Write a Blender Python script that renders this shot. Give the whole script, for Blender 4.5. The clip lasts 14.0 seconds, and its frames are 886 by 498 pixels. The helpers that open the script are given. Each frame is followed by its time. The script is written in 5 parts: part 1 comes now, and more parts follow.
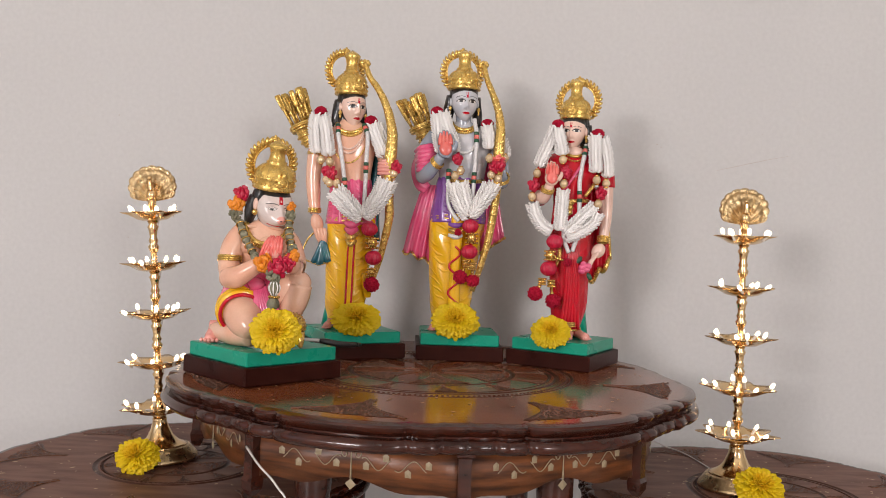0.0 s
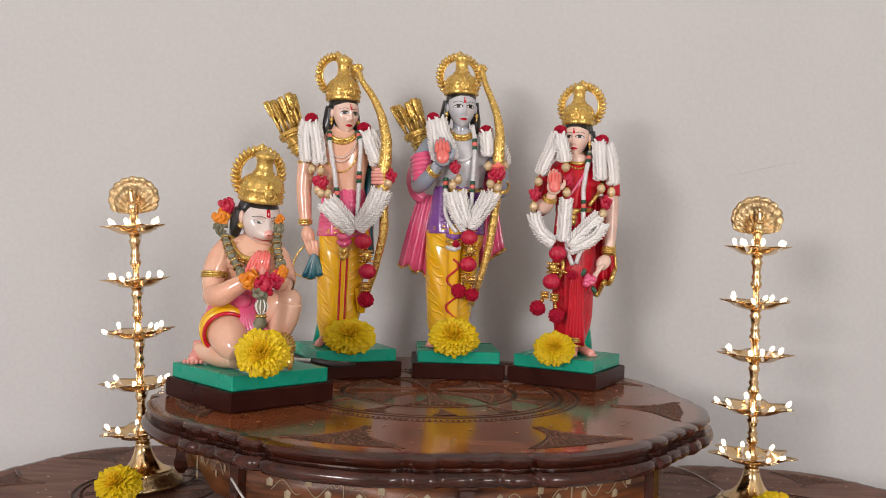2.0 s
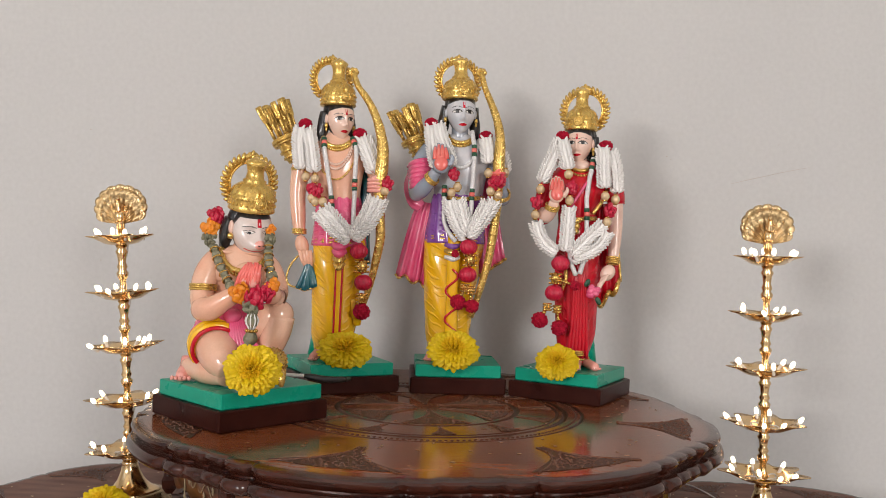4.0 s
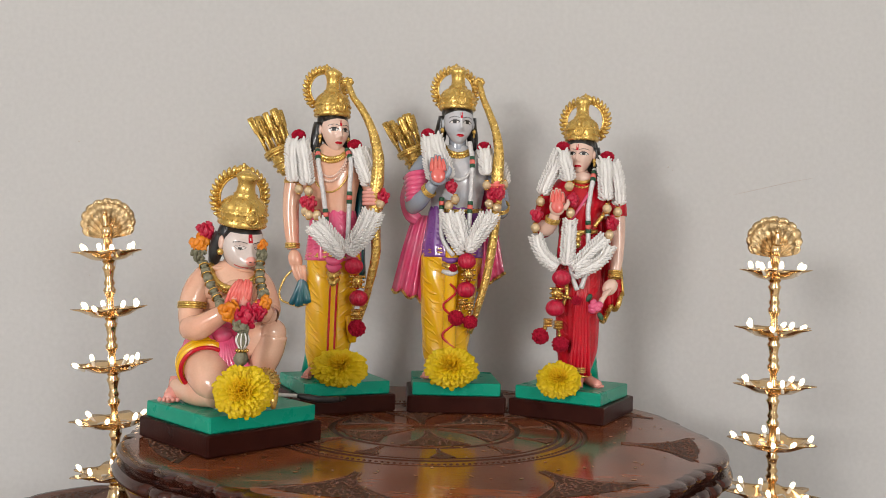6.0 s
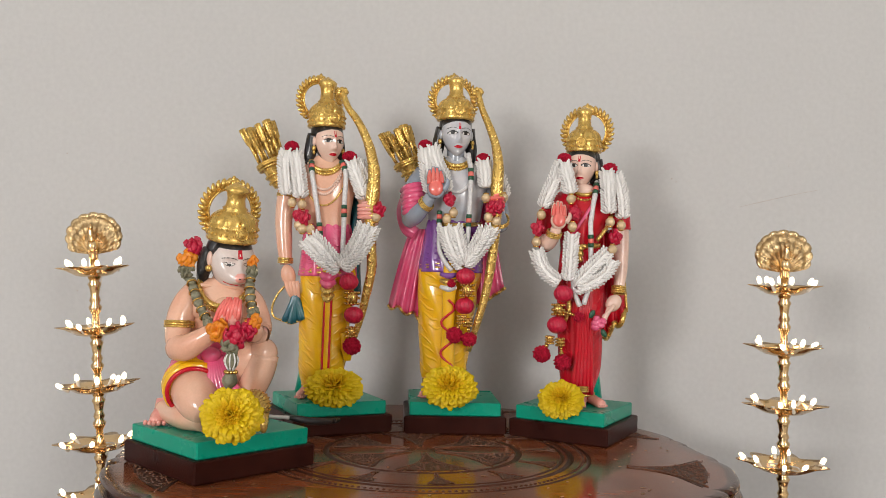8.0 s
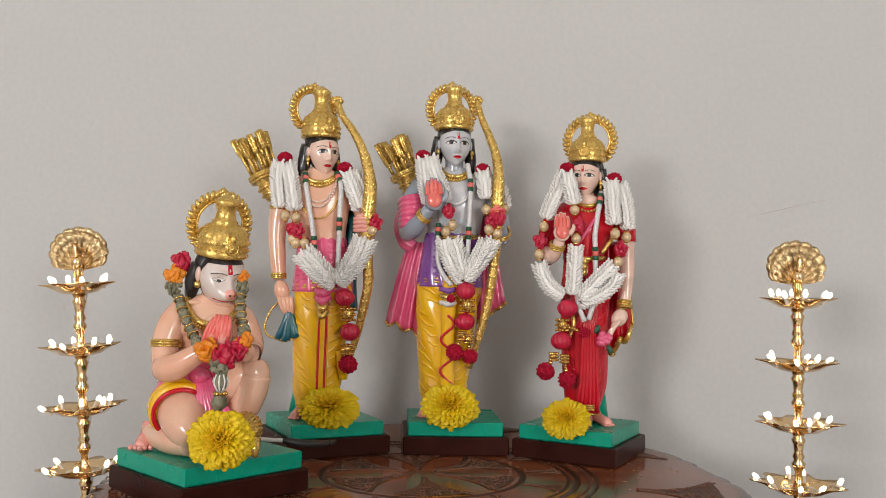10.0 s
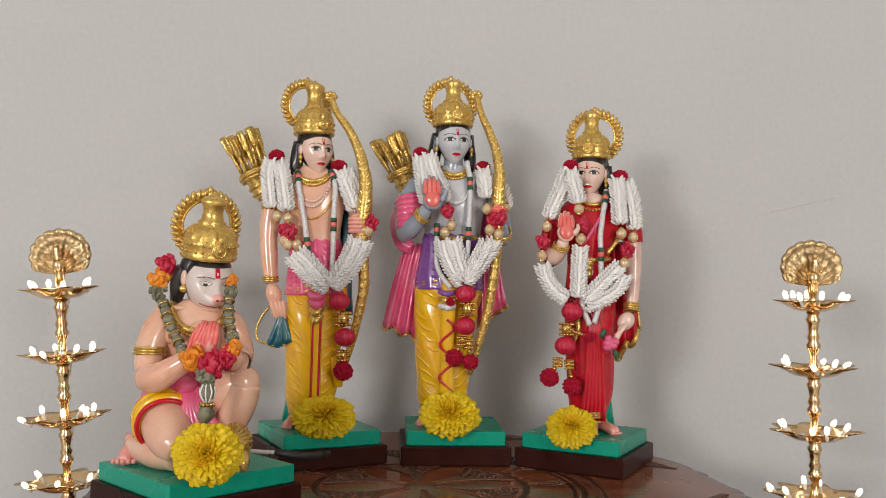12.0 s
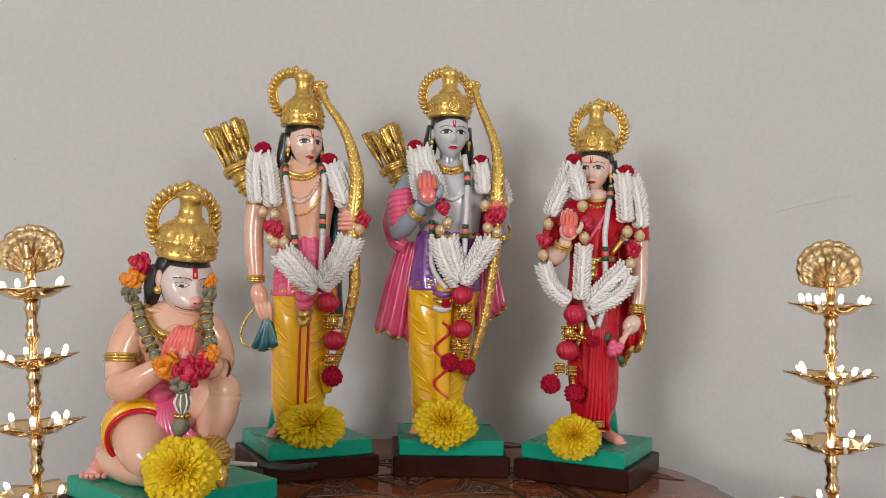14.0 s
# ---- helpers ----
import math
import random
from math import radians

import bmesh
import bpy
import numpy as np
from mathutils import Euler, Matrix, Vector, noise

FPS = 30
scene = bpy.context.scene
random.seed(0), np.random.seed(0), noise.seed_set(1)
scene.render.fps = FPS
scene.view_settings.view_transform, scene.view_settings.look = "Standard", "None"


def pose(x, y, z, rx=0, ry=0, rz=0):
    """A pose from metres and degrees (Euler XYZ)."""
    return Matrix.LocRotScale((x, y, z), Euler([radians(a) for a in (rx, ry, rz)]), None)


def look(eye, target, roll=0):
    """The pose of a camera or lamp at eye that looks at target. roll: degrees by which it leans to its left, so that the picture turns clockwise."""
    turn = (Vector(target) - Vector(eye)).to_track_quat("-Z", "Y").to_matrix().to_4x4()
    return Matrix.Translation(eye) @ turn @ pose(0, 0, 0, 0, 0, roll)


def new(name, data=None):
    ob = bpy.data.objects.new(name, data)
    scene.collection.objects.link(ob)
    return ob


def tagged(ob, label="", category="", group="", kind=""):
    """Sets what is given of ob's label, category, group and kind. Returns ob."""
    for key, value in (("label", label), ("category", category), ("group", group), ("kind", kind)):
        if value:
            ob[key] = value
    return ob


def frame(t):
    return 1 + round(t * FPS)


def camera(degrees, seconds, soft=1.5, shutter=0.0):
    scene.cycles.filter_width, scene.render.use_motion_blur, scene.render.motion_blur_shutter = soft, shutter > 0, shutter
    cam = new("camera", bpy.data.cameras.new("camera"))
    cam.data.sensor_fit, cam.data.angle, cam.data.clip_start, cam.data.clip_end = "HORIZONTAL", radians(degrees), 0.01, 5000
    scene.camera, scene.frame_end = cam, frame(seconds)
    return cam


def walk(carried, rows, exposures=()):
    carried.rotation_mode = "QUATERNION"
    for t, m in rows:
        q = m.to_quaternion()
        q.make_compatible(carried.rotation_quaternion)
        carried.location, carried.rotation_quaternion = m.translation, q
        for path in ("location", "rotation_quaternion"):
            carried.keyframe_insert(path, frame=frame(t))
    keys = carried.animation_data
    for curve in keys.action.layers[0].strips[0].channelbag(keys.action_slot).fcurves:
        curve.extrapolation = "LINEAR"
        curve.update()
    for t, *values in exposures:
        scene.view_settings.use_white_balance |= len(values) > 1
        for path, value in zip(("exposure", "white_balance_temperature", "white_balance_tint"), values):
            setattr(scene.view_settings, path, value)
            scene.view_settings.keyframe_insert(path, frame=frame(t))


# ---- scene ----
cam = camera(54.9, 14.0, soft=0.9)
PATH = [
    (0, (0.018, -0.011, 0.757), (0.001, 1.988, 0.733), 2.4),
    (0.5, (0.018, -0.002, 0.759), (-0.003, 1.997, 0.74), 2.4),
    (1, (0.018, 0.014, 0.762), (0.003, 2.013, 0.746), 2.2),
    (1.5, (0.018, 0.028, 0.763), (0.005, 2.028, 0.75), 2.1),
    (2, (0.016, 0.039, 0.764), (0.007, 2.038, 0.755), 2.0),
    (2.5, (0.016, 0.046, 0.763), (0.007, 2.046, 0.758), 1.9),
    (3, (0.016, 0.055, 0.765), (0.008, 2.055, 0.762), 1.9),
    (5.5, (0.015, 0.094, 0.774), (0.013, 2.094, 0.792), 1.8),
    (6, (0.014, 0.1, 0.775), (0.016, 2.1, 0.8), 1.7),
    (6.5, (0.015, 0.108, 0.776), (0.014, 2.108, 0.807), 1.6),
    (7, (0.013, 0.116, 0.778), (0.013, 2.115, 0.813), 1.7),
    (7.5, (0.013, 0.122, 0.78), (0.011, 2.121, 0.825), 1.7),
    (8, (0.014, 0.13, 0.78), (0.02, 2.13, 0.83), 1.6),
    (8.5, (0.012, 0.138, 0.78), (0.022, 2.137, 0.837), 1.6),
    (9, (0.013, 0.146, 0.78), (0.023, 2.144, 0.848), 1.5),
    (11.5, (0.009, 0.189, 0.781), (0.028, 2.187, 0.872), 1.0),
    (12, (0.01, 0.199, 0.782), (0.03, 2.197, 0.868), 1.0),
    (12.5, (0.012, 0.212, 0.783), (0.032, 2.21, 0.864), 0.9),
    (13, (0.013, 0.225, 0.785), (0.036, 2.223, 0.862), 1.1),
    (13.5, (0.011, 0.234, 0.785), (0.036, 2.232, 0.861), 1.2),
    (14, (0.012, 0.245, 0.786), (0.039, 2.243, 0.864), 1.2),
]
walk(cam, [(t, look(eye, target, roll)) for t, eye, target, roll in PATH], exposures=[(0, 0.03, 6560, 16), (3, 0.01, 6540, 14), (6.5, -0.03, 6500, 10), (9, -0.06, 6490, 10), (14, -0.18, 6470, 11)])

# ---- light ----
world = bpy.data.worlds.new("world")
scene.world = world
world.use_nodes = True
_wn = world.node_tree.nodes
_sky = _wn.new("ShaderNodeTexSky")
_sky.sky_type, _sky.sun_disc = "NISHITA", False
_sky.sun_elevation, _sky.sun_rotation = radians(50), radians(200)
world.node_tree.links.new(_sky.outputs[0], _wn["Background"].inputs[0])
_wn["Background"].inputs[1].default_value = 0.1


def window_light(name, m, wide, high, watts, colour):
    data = bpy.data.lights.new(name, "AREA")
    data.shape, data.size, data.size_y, data.energy, data.color = "RECTANGLE", wide, high, watts, colour
    ob = new(name, data)
    ob.matrix_world = m
    return ob


# daylight in the openings of the wall behind the camera and of the left wall
window_light("window_light_back", look((-2.15, -2.94, 1.38), (0.2, 1.0, 0.9)), 0.8, 0.6, 75, (1.0, 0.965, 0.93))
window_light("window_light_side", look((-2.64, -0.9, 1.55), (0, -0.9, 1.3)), 1.3, 1.2, 2, (0.95, 0.97, 1.0))
window_light("window_light_right", look((1.75, -2.94, 1.45), (0.9, 1.0, 1.0)), 0.9, 1.2, 51, (1.0, 0.97, 0.93))

# ---- materials ----


def mat(name, colour, rough=0.5, metal=0.0, second=None, scale=60.0, mix=0.35, bump=0.1, fine=600.0, coat=0.0, spread=None, emit=0.0, thin=0.0, spec=0.5):
    """A surface with blotches at one scale, grain at a finer one, uneven gloss and fine relief."""
    m = bpy.data.materials.new(name)
    m.use_nodes = True
    nt = m.node_tree
    b = nt.nodes["Principled BSDF"]
    tc = nt.nodes.new("ShaderNodeTexCoord")
    n1 = nt.nodes.new("ShaderNodeTexNoise")
    n1.inputs["Scale"].default_value, n1.inputs["Detail"].default_value = scale, 5
    n2 = nt.nodes.new("ShaderNodeTexNoise")
    n2.inputs["Scale"].default_value, n2.inputs["Detail"].default_value = fine, 3
    src = tc.outputs["Object"]
    if spread:
        mp = nt.nodes.new("ShaderNodeMapping")
        mp.inputs["Scale"].default_value = spread
        nt.links.new(src, mp.inputs[0])
        src = mp.outputs[0]
    for n in (n1, n2):
        nt.links.new(src, n.inputs["Vector"])
    second = second or tuple(c * 0.62 for c in colour)
    ramp = nt.nodes.new("ShaderNodeValToRGB")
    ramp.color_ramp.elements[0].position, ramp.color_ramp.elements[1].position = 0.32, 0.7
    nt.links.new(n1.outputs[0], ramp.inputs[0])
    mx = nt.nodes.new("ShaderNodeMix")
    mx.data_type = "RGBA"
    sc = nt.nodes.new("ShaderNodeMath")
    sc.operation = "MULTIPLY"
    sc.inputs[1].default_value = mix
    nt.links.new(ramp.outputs[0], sc.inputs[0])
    nt.links.new(sc.outputs[0], mx.inputs[0])
    mx.inputs[6].default_value, mx.inputs[7].default_value = (*colour, 1), (*second, 1)
    mx2 = nt.nodes.new("ShaderNodeMix")
    mx2.data_type, mx2.blend_type = "RGBA", "MULTIPLY"
    mx2.inputs[0].default_value = 0.14
    nt.links.new(mx.outputs[2], mx2.inputs[6])
    nt.links.new(n2.outputs[0], mx2.inputs[7])
    nt.links.new(mx2.outputs[2], b.inputs["Base Color"])
    rr = nt.nodes.new("ShaderNodeMapRange")
    rr.inputs[3].default_value, rr.inputs[4].default_value = max(0.02, rough * 0.75), min(1, rough * 1.3)
    nt.links.new(n1.outputs[0], rr.inputs[0])
    nt.links.new(rr.outputs[0], b.inputs["Roughness"])
    b.inputs["Metallic"].default_value, b.inputs["Specular IOR Level"].default_value = metal, spec
    b.inputs["Coat Weight"].default_value, b.inputs["Coat Roughness"].default_value = coat, 0.08
    if thin:
        # light shining through a thin petal
        tr, ms, out = nt.nodes.new("ShaderNodeBsdfTranslucent"), nt.nodes.new("ShaderNodeMixShader"), nt.nodes["Material Output"]
        ms.inputs[0].default_value = thin
        nt.links.new(mx.outputs[2], tr.inputs["Color"])
        nt.links.new(b.outputs[0], ms.inputs[1])
        nt.links.new(tr.outputs[0], ms.inputs[2])
        nt.links.new(ms.outputs[0], out.inputs["Surface"])
    if bump:
        bp = nt.nodes.new("ShaderNodeBump")
        bp.inputs["Strength"].default_value, bp.inputs["Distance"].default_value = bump, 0.002
        nt.links.new(n2.outputs[0], bp.inputs["Height"])
        nt.links.new(bp.outputs[0], b.inputs["Normal"])
    if emit:
        b.inputs["Emission Color"].default_value, b.inputs["Emission Strength"].default_value = (*colour, 1), emit
    return m


WALL = mat("wall_paint", (0.605, 0.598, 0.590), 0.8, second=(0.570, 0.565, 0.559), scale=2.2, mix=0.7, bump=0.03, fine=160, spec=0.3)
CEIL = mat("ceiling_paint", (0.78, 0.77, 0.75), 0.85, scale=3, mix=0.1)
FLOOR = mat("floor_tile", (0.62, 0.57, 0.52), 0.3, scale=6, mix=0.3, bump=0.03)
MARK = mat("wall_mark", (0.58, 0.52, 0.48), 0.8, scale=200, mix=0.5)
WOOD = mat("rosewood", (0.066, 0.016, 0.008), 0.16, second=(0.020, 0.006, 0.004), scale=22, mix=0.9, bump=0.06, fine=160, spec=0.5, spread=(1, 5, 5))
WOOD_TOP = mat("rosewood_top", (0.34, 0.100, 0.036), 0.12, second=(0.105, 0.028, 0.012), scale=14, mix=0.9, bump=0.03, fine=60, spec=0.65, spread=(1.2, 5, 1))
SIDE_TOP = mat("dusty_rosewood_top", (0.215, 0.092, 0.054), 0.48, second=(0.115, 0.042, 0.024), scale=16, mix=0.85, bump=0.06, fine=120, spec=0.35, spread=(1.2, 4, 1))
WOOD_PANEL = mat("rosewood_panel", (0.24, 0.078, 0.024), 0.34, second=(0.018, 0.006, 0.004), scale=18, mix=1.0, bump=0.1, fine=300, coat=0.0, spread=(1, 1, 8), spec=0.4)
# raised carving, lighter than the ground under it
RELIEF = mat("pale_relief_wood", (0.20, 0.082, 0.042), 0.28, second=(0.075, 0.026, 0.013), scale=90, mix=0.8, bump=0.2, spec=0.6)
# dark tone carries the shade of carved recesses and grooves; also colours the beads
CARVED_SHADE = mat("shaded_carved_wood", (0.060, 0.020, 0.011), 0.4, second=(0.09, 0.034, 0.018), scale=90, mix=0.6, bump=0.3, spec=0.3)
INLAY = mat("brass_inlay", (0.62, 0.45, 0.25), 0.32, 0.8, scale=120, mix=0.5)
BONE = mat("bone_inlay", (0.36, 0.28, 0.17), 0.4, scale=120, mix=0.4)
BRASS = mat("brass", (0.93, 0.67, 0.37), 0.17, 1.0, second=(0.72, 0.46, 0.18), scale=70, mix=0.5, bump=0.05)
BRASS_DULL = mat("engraved_brass", (0.84, 0.62, 0.34), 0.28, 1.0, second=(0.34, 0.23, 0.11), scale=110, mix=0.8, bump=0.5, fine=420)
BULB = mat("lit_bulb", (1.0, 0.78, 0.50), 0.3, emit=6.5)
TUBE = mat("bulb_holder", (0.85, 0.78, 0.68), 0.4)
CABLE = mat("white_cable", (0.75, 0.72, 0.68), 0.4)
BLACK = mat("black_plastic", (0.02, 0.02, 0.02), 0.4)
GREEN = mat("green_enamel", (0.003, 0.35, 0.225), 0.28, second=(0.003, 0.28, 0.18), scale=30, mix=0.6, bump=0.03, spec=0.25)
BROWN = mat("dark_base_paint", (0.030, 0.007, 0.005), 0.3, second=(0.055, 0.014, 0.009), scale=40, mix=0.6, bump=0.1, spec=0.08)
GOLD = mat("gold_paint", (0.85, 0.58, 0.17), 0.27, 0.75, second=(0.52, 0.30, 0.06), scale=160, mix=0.6, bump=0.2, fine=420)
CREAM = mat("cream_enamel", (0.85, 0.54, 0.385), 0.2, second=(0.79, 0.33, 0.205), scale=26, mix=0.6, bump=0.02, coat=0.6)
PINKSKIN = mat("rosy_enamel", (0.85, 0.33, 0.28), 0.22, second=(0.8, 0.45, 0.36), scale=60, mix=0.5, bump=0.02, coat=0.6)
FACE = mat("pale_enamel", (0.84, 0.61, 0.50), 0.22, second=(0.82, 0.47, 0.38), scale=35, mix=0.5, bump=0.0, coat=0.6)
BLUE = mat("grey_blue_enamel", (0.25, 0.345, 0.45), 0.22, second=(0.46, 0.42, 0.43), scale=22, mix=0.75, bump=0.02, coat=0.6)
BLUEFACE = mat("pale_blue_enamel", (0.66, 0.63, 0.64), 0.2, second=(0.34, 0.45, 0.56), scale=34, mix=0.7, bump=0.0, coat=0.6)
PALM = mat("coral_enamel", (0.83, 0.13, 0.11), 0.25, second=(0.85, 0.27, 0.22), scale=90, mix=0.6, bump=0.02, coat=0.4)
HAIR = mat("black_enamel", (0.012, 0.010, 0.010), 0.3, bump=0.2, coat=0.3)
YELLOW = mat("mustard_enamel", (0.92, 0.54, 0.008), 0.2, second=(0.84, 0.38, 0.004), scale=40, mix=0.7, bump=0.04, coat=0.6)
PINK = mat("pink_enamel", (0.82, 0.075, 0.22), 0.22, second=(0.83, 0.21, 0.33), scale=45, mix=0.6, bump=0.03, coat=0.6)
PURPLE = mat("purple_enamel", (0.20, 0.055, 0.32), 0.22, second=(0.34, 0.15, 0.42), scale=50, mix=0.6, bump=0.03, coat=0.6)
RED = mat("red_enamel", (0.63, 0.006, 0.022), 0.22, second=(0.43, 0.005, 0.016), scale=45, mix=0.6, bump=0.03, coat=0.5, spec=0.3)
TEAL = mat("teal_enamel", (0.008, 0.09, 0.14), 0.22, second=(0.01, 0.14, 0.13), scale=60, mix=0.6, coat=0.5)
PALE = mat("chalky_enamel", (0.74, 0.66, 0.62), 0.2, second=(0.70, 0.50, 0.44), scale=50, mix=0.5, bump=0, coat=0.5)
WHITE = mat("eye_white", (0.8, 0.76, 0.72), 0.3, bump=0)
FLOSS = mat("white_garland_petal", (0.90, 0.88, 0.86), 0.6, second=(0.82, 0.79, 0.76), scale=160, mix=0.5, bump=0.2)
SILK = mat("crimson_satin", (0.60, 0.012, 0.055), 0.35, second=(0.40, 0.006, 0.03), scale=180, mix=0.7, bump=0.3, fine=900)
WOOL = mat("crimson_wool", (0.60, 0.010, 0.045), 0.9, second=(0.40, 0.006, 0.028), scale=300, mix=0.7, bump=0.9, fine=1500, spec=0.2)
PEARL = mat("gold_pearl", (0.80, 0.60, 0.36), 0.16, 0.35, bump=0, coat=0.7)
BEAD = mat("gold_bead", (0.80, 0.50, 0.14), 0.2, 0.9, bump=0.1)
LEAF = mat("dark_green_ribbon", (0.02, 0.10, 0.05), 0.4, bump=0.2)
SAGE = mat("sage_ribbon", (0.13, 0.13, 0.075), 0.45, second=(0.33, 0.30, 0.20), scale=220, mix=0.8, bump=0.3)
ORANGE = mat("orange_satin", (0.85, 0.29, 0.012), 0.4, second=(0.75, 0.18, 0.01), scale=150, mix=0.6, bump=0.2)
SILVER = mat("silver_thread", (0.84, 0.82, 0.81), 0.45, 0.1, second=(0.58, 0.57, 0.58), scale=500, mix=0.8, bump=0.5)
PETAL = mat("yellow_petal", (1.0, 0.77, 0.008), 0.5, second=(1.0, 0.71, 0.007), scale=120, mix=0.6, bump=0.05, thin=0.3)
HEART = mat("deep_yellow_petal", (1.0, 0.70, 0.007), 0.55, second=(1.0, 0.62, 0.006), scale=160, mix=0.6, bump=0.1, thin=0.3)

# ---- mesh helpers ----


class Shape:
    """Collects tubes, balls, boxes and sheets, each with a material, into one mesh."""

    def __init__(self, unit=0.001):
        self.v, self.f, self.m, self.s, self.mats, self.unit = [], [], [], [], [], unit

    def slot(self, material):
        if material not in self.mats:
            self.mats.append(material)
        return self.mats.index(material)

    def add(self, verts, faces, material, smooth=True):
        o, k = len(self.v), self.slot(material)
        self.v.extend([tuple(float(c) * self.unit for c in p) for p in verts])
        for f in faces:
            self.f.append([o + i for i in f])
            self.m.append(k)
            self.s.append(smooth)

    def rings(self, rings, material, caps=True, smooth=True, closed=False):
        n = len(rings[0])
        verts = [p for r in rings for p in r]
        faces = []
        k = len(rings)
        for i in range(k if closed else k - 1):
            a, b = i * n, ((i + 1) % k) * n
            for j in range(n):
                faces.append((a + j, a + (j + 1) % n, b + (j + 1) % n, b + j))
        if caps and not closed:
            verts.append(np.mean(np.array(rings[0]), 0))
            verts.append(np.mean(np.array(rings[-1]), 0))
            c0, c1 = len(verts) - 2, len(verts) - 1
            for j in range(n):
                faces.append(((j + 1) % n, j, c0))
                faces.append(((k - 1) * n + j, (k - 1) * n + (j + 1) % n, c1))
        self.add(verts, faces, material, smooth)

    def tube(self, pts, rad, material, n=12, steps=5, flat=1.0, side=None, closed=False, wobble=None):
        """A tube through the points; rad: one radius or one a point; flat: thickness over width; side: way of its width."""
        P, R = spline(pts, rad, steps, closed)
        rings = []
        up = Vector(side) if side else None
        k = len(P)
        for i in range(k):
            a, b = P[(i - 1) % k] if closed or i else P[0], P[(i + 1) % k] if closed or i < k - 1 else P[-1]
            d = (Vector(b) - Vector(a)).normalized()
            ref = up if up is not None else (Vector((0, 1, 0)) if abs(d.y) < 0.9 else Vector((1, 0, 0)))
            x = (ref - d * ref.dot(d)).normalized()
            y = d.cross(x)
            r = R[i]
            ring = []
            for j in range(n):
                t = 2 * math.pi * j / n
                rr = r * (1 + (wobble(i / max(1, k - 1), t) if wobble else 0))
                ring.append(Vector(P[i]) + x * rr * math.cos(t) + y * rr * flat * math.sin(t))
            rings.append(ring)
        self.rings(rings, material, closed=closed)

    def ball(self, c, r, material, nu=14, nv=9, turn=None, bumpy=0.0, seed=0):
        r = (r, r, r) if isinstance(r, (int, float)) else r
        m = Euler([radians(a) for a in turn]).to_matrix() if turn else Matrix.Identity(3)
        rings = []
        for i in range(nv + 1):
            a = -math.pi / 2 + math.pi * (0.02 + 0.96 * i / nv)
            ring = []
            for j in range(nu):
                t = 2 * math.pi * j / nu
                q = Vector((math.cos(a) * math.cos(t), math.cos(a) * math.sin(t), math.sin(a)))
                k = 1 + (bumpy * noise.noise(q * 4 + Vector((seed * 3.1, 1.7, 0))) if bumpy else 0)
                ring.append(Vector(c) + m @ Vector((q.x * r[0] * k, q.y * r[1] * k, q.z * r[2] * k)))
            rings.append(ring)
        self.rings(rings, material)

    def body(self, sections, material, n=48, steps=5, folds=0, depth=0.0, slant=0.0, fade=True):
        """A loft upward through (z, x, y, rx, ry); folds: the number of pleats round it, slant: how they wind."""
        S = spline([s[:3] for s in sections], [s[3] for s in sections], steps)
        S2 = spline([(s[0], s[4], 0) for s in sections], [s[4] for s in sections], steps)
        rings, k = [], len(S[0])
        for i in range(k):
            z, x, y = S[0][i]
            rx, ry = S[1][i], S2[1][i]
            u = i / (k - 1)
            ring = []
            for j in range(n):
                t = 2 * math.pi * j / n
                w = 1.0
                if folds:
                    ph = folds * t + slant * u
                    w += depth * (abs(math.sin(ph * 0.5)) ** 1.5 * 2 - 1) * (0.6 + 0.4 * math.sin(3 * t + 2 * u))
                ring.append((x + rx * w * math.cos(t), y + ry * w * math.sin(t), z))
            rings.append(ring)
        self.rings(rings, material)

    def sheet(self, rows, material, thick=1.0, shift=(0, 1, 0)):
        """A cloth through rows of points, with thickness."""
        h, w = len(rows), len(rows[0])
        s = Vector(shift).normalized() * thick
        verts = [Vector(p) for r in rows for p in r] + [Vector(p) + s for r in rows for p in r]
        faces, o = [], h * w
        for i in range(h - 1):
            for j in range(w - 1):
                a = i * w + j
                faces.append((a, a + 1, a + w + 1, a + w))
                faces.append((o + a + w, o + a + w + 1, o + a + 1, o + a))
        edge = [(0, j) for j in range(w)] + [(i, w - 1) for i in range(1, h)] + [(h - 1, j) for j in range(w - 2, -1, -1)] + [(i, 0) for i in range(h - 2, 0, -1)]
        for a, b in zip(edge, edge[1:] + edge[:1]):
            p, q = a[0] * w + a[1], b[0] * w + b[1]
            faces.append((q, p, o + p, o + q))
        self.add(verts, faces, material)

    def slab(self, c, size, z0, z1, yaw, material, bevel=1.0):
        """An upright block on a square plan with worn, bevelled edges."""
        rings = []
        for z, inset in ((z0, bevel), (z0 + bevel, 0), (z1 - bevel, 0), (z1 - bevel * 0.3, bevel * 0.3), (z1, bevel)):
            h = size / 2 - inset
            k = bevel
            ring = []
            for sx, sy in ((1, 1), (-1, 1), (-1, -1), (1, -1)):
                corner = [(sx * h, sy * (h - k)), (sx * (h - k), sy * h)]
                ring += corner if sx * sy > 0 else corner[::-1]
            a = radians(yaw)
            rings.append([(c[0] + x * math.cos(a) - y * math.sin(a), c[1] + x * math.sin(a) + y * math.cos(a), z) for x, y in ring])
        self.rings(rings, material, smooth=False)

    def turn(self, since, centre, yaw, pitch=0):
        """Turns all that was added since then about an upright axis, and nods it."""
        c = Vector(centre) * self.unit
        m = Euler((radians(pitch), 0, 0)).to_matrix()
        m = Euler((0, 0, radians(yaw))).to_matrix() @ m
        self.v[since:] = [tuple(c + m @ (Vector(p) - c)) for p in self.v[since:]]

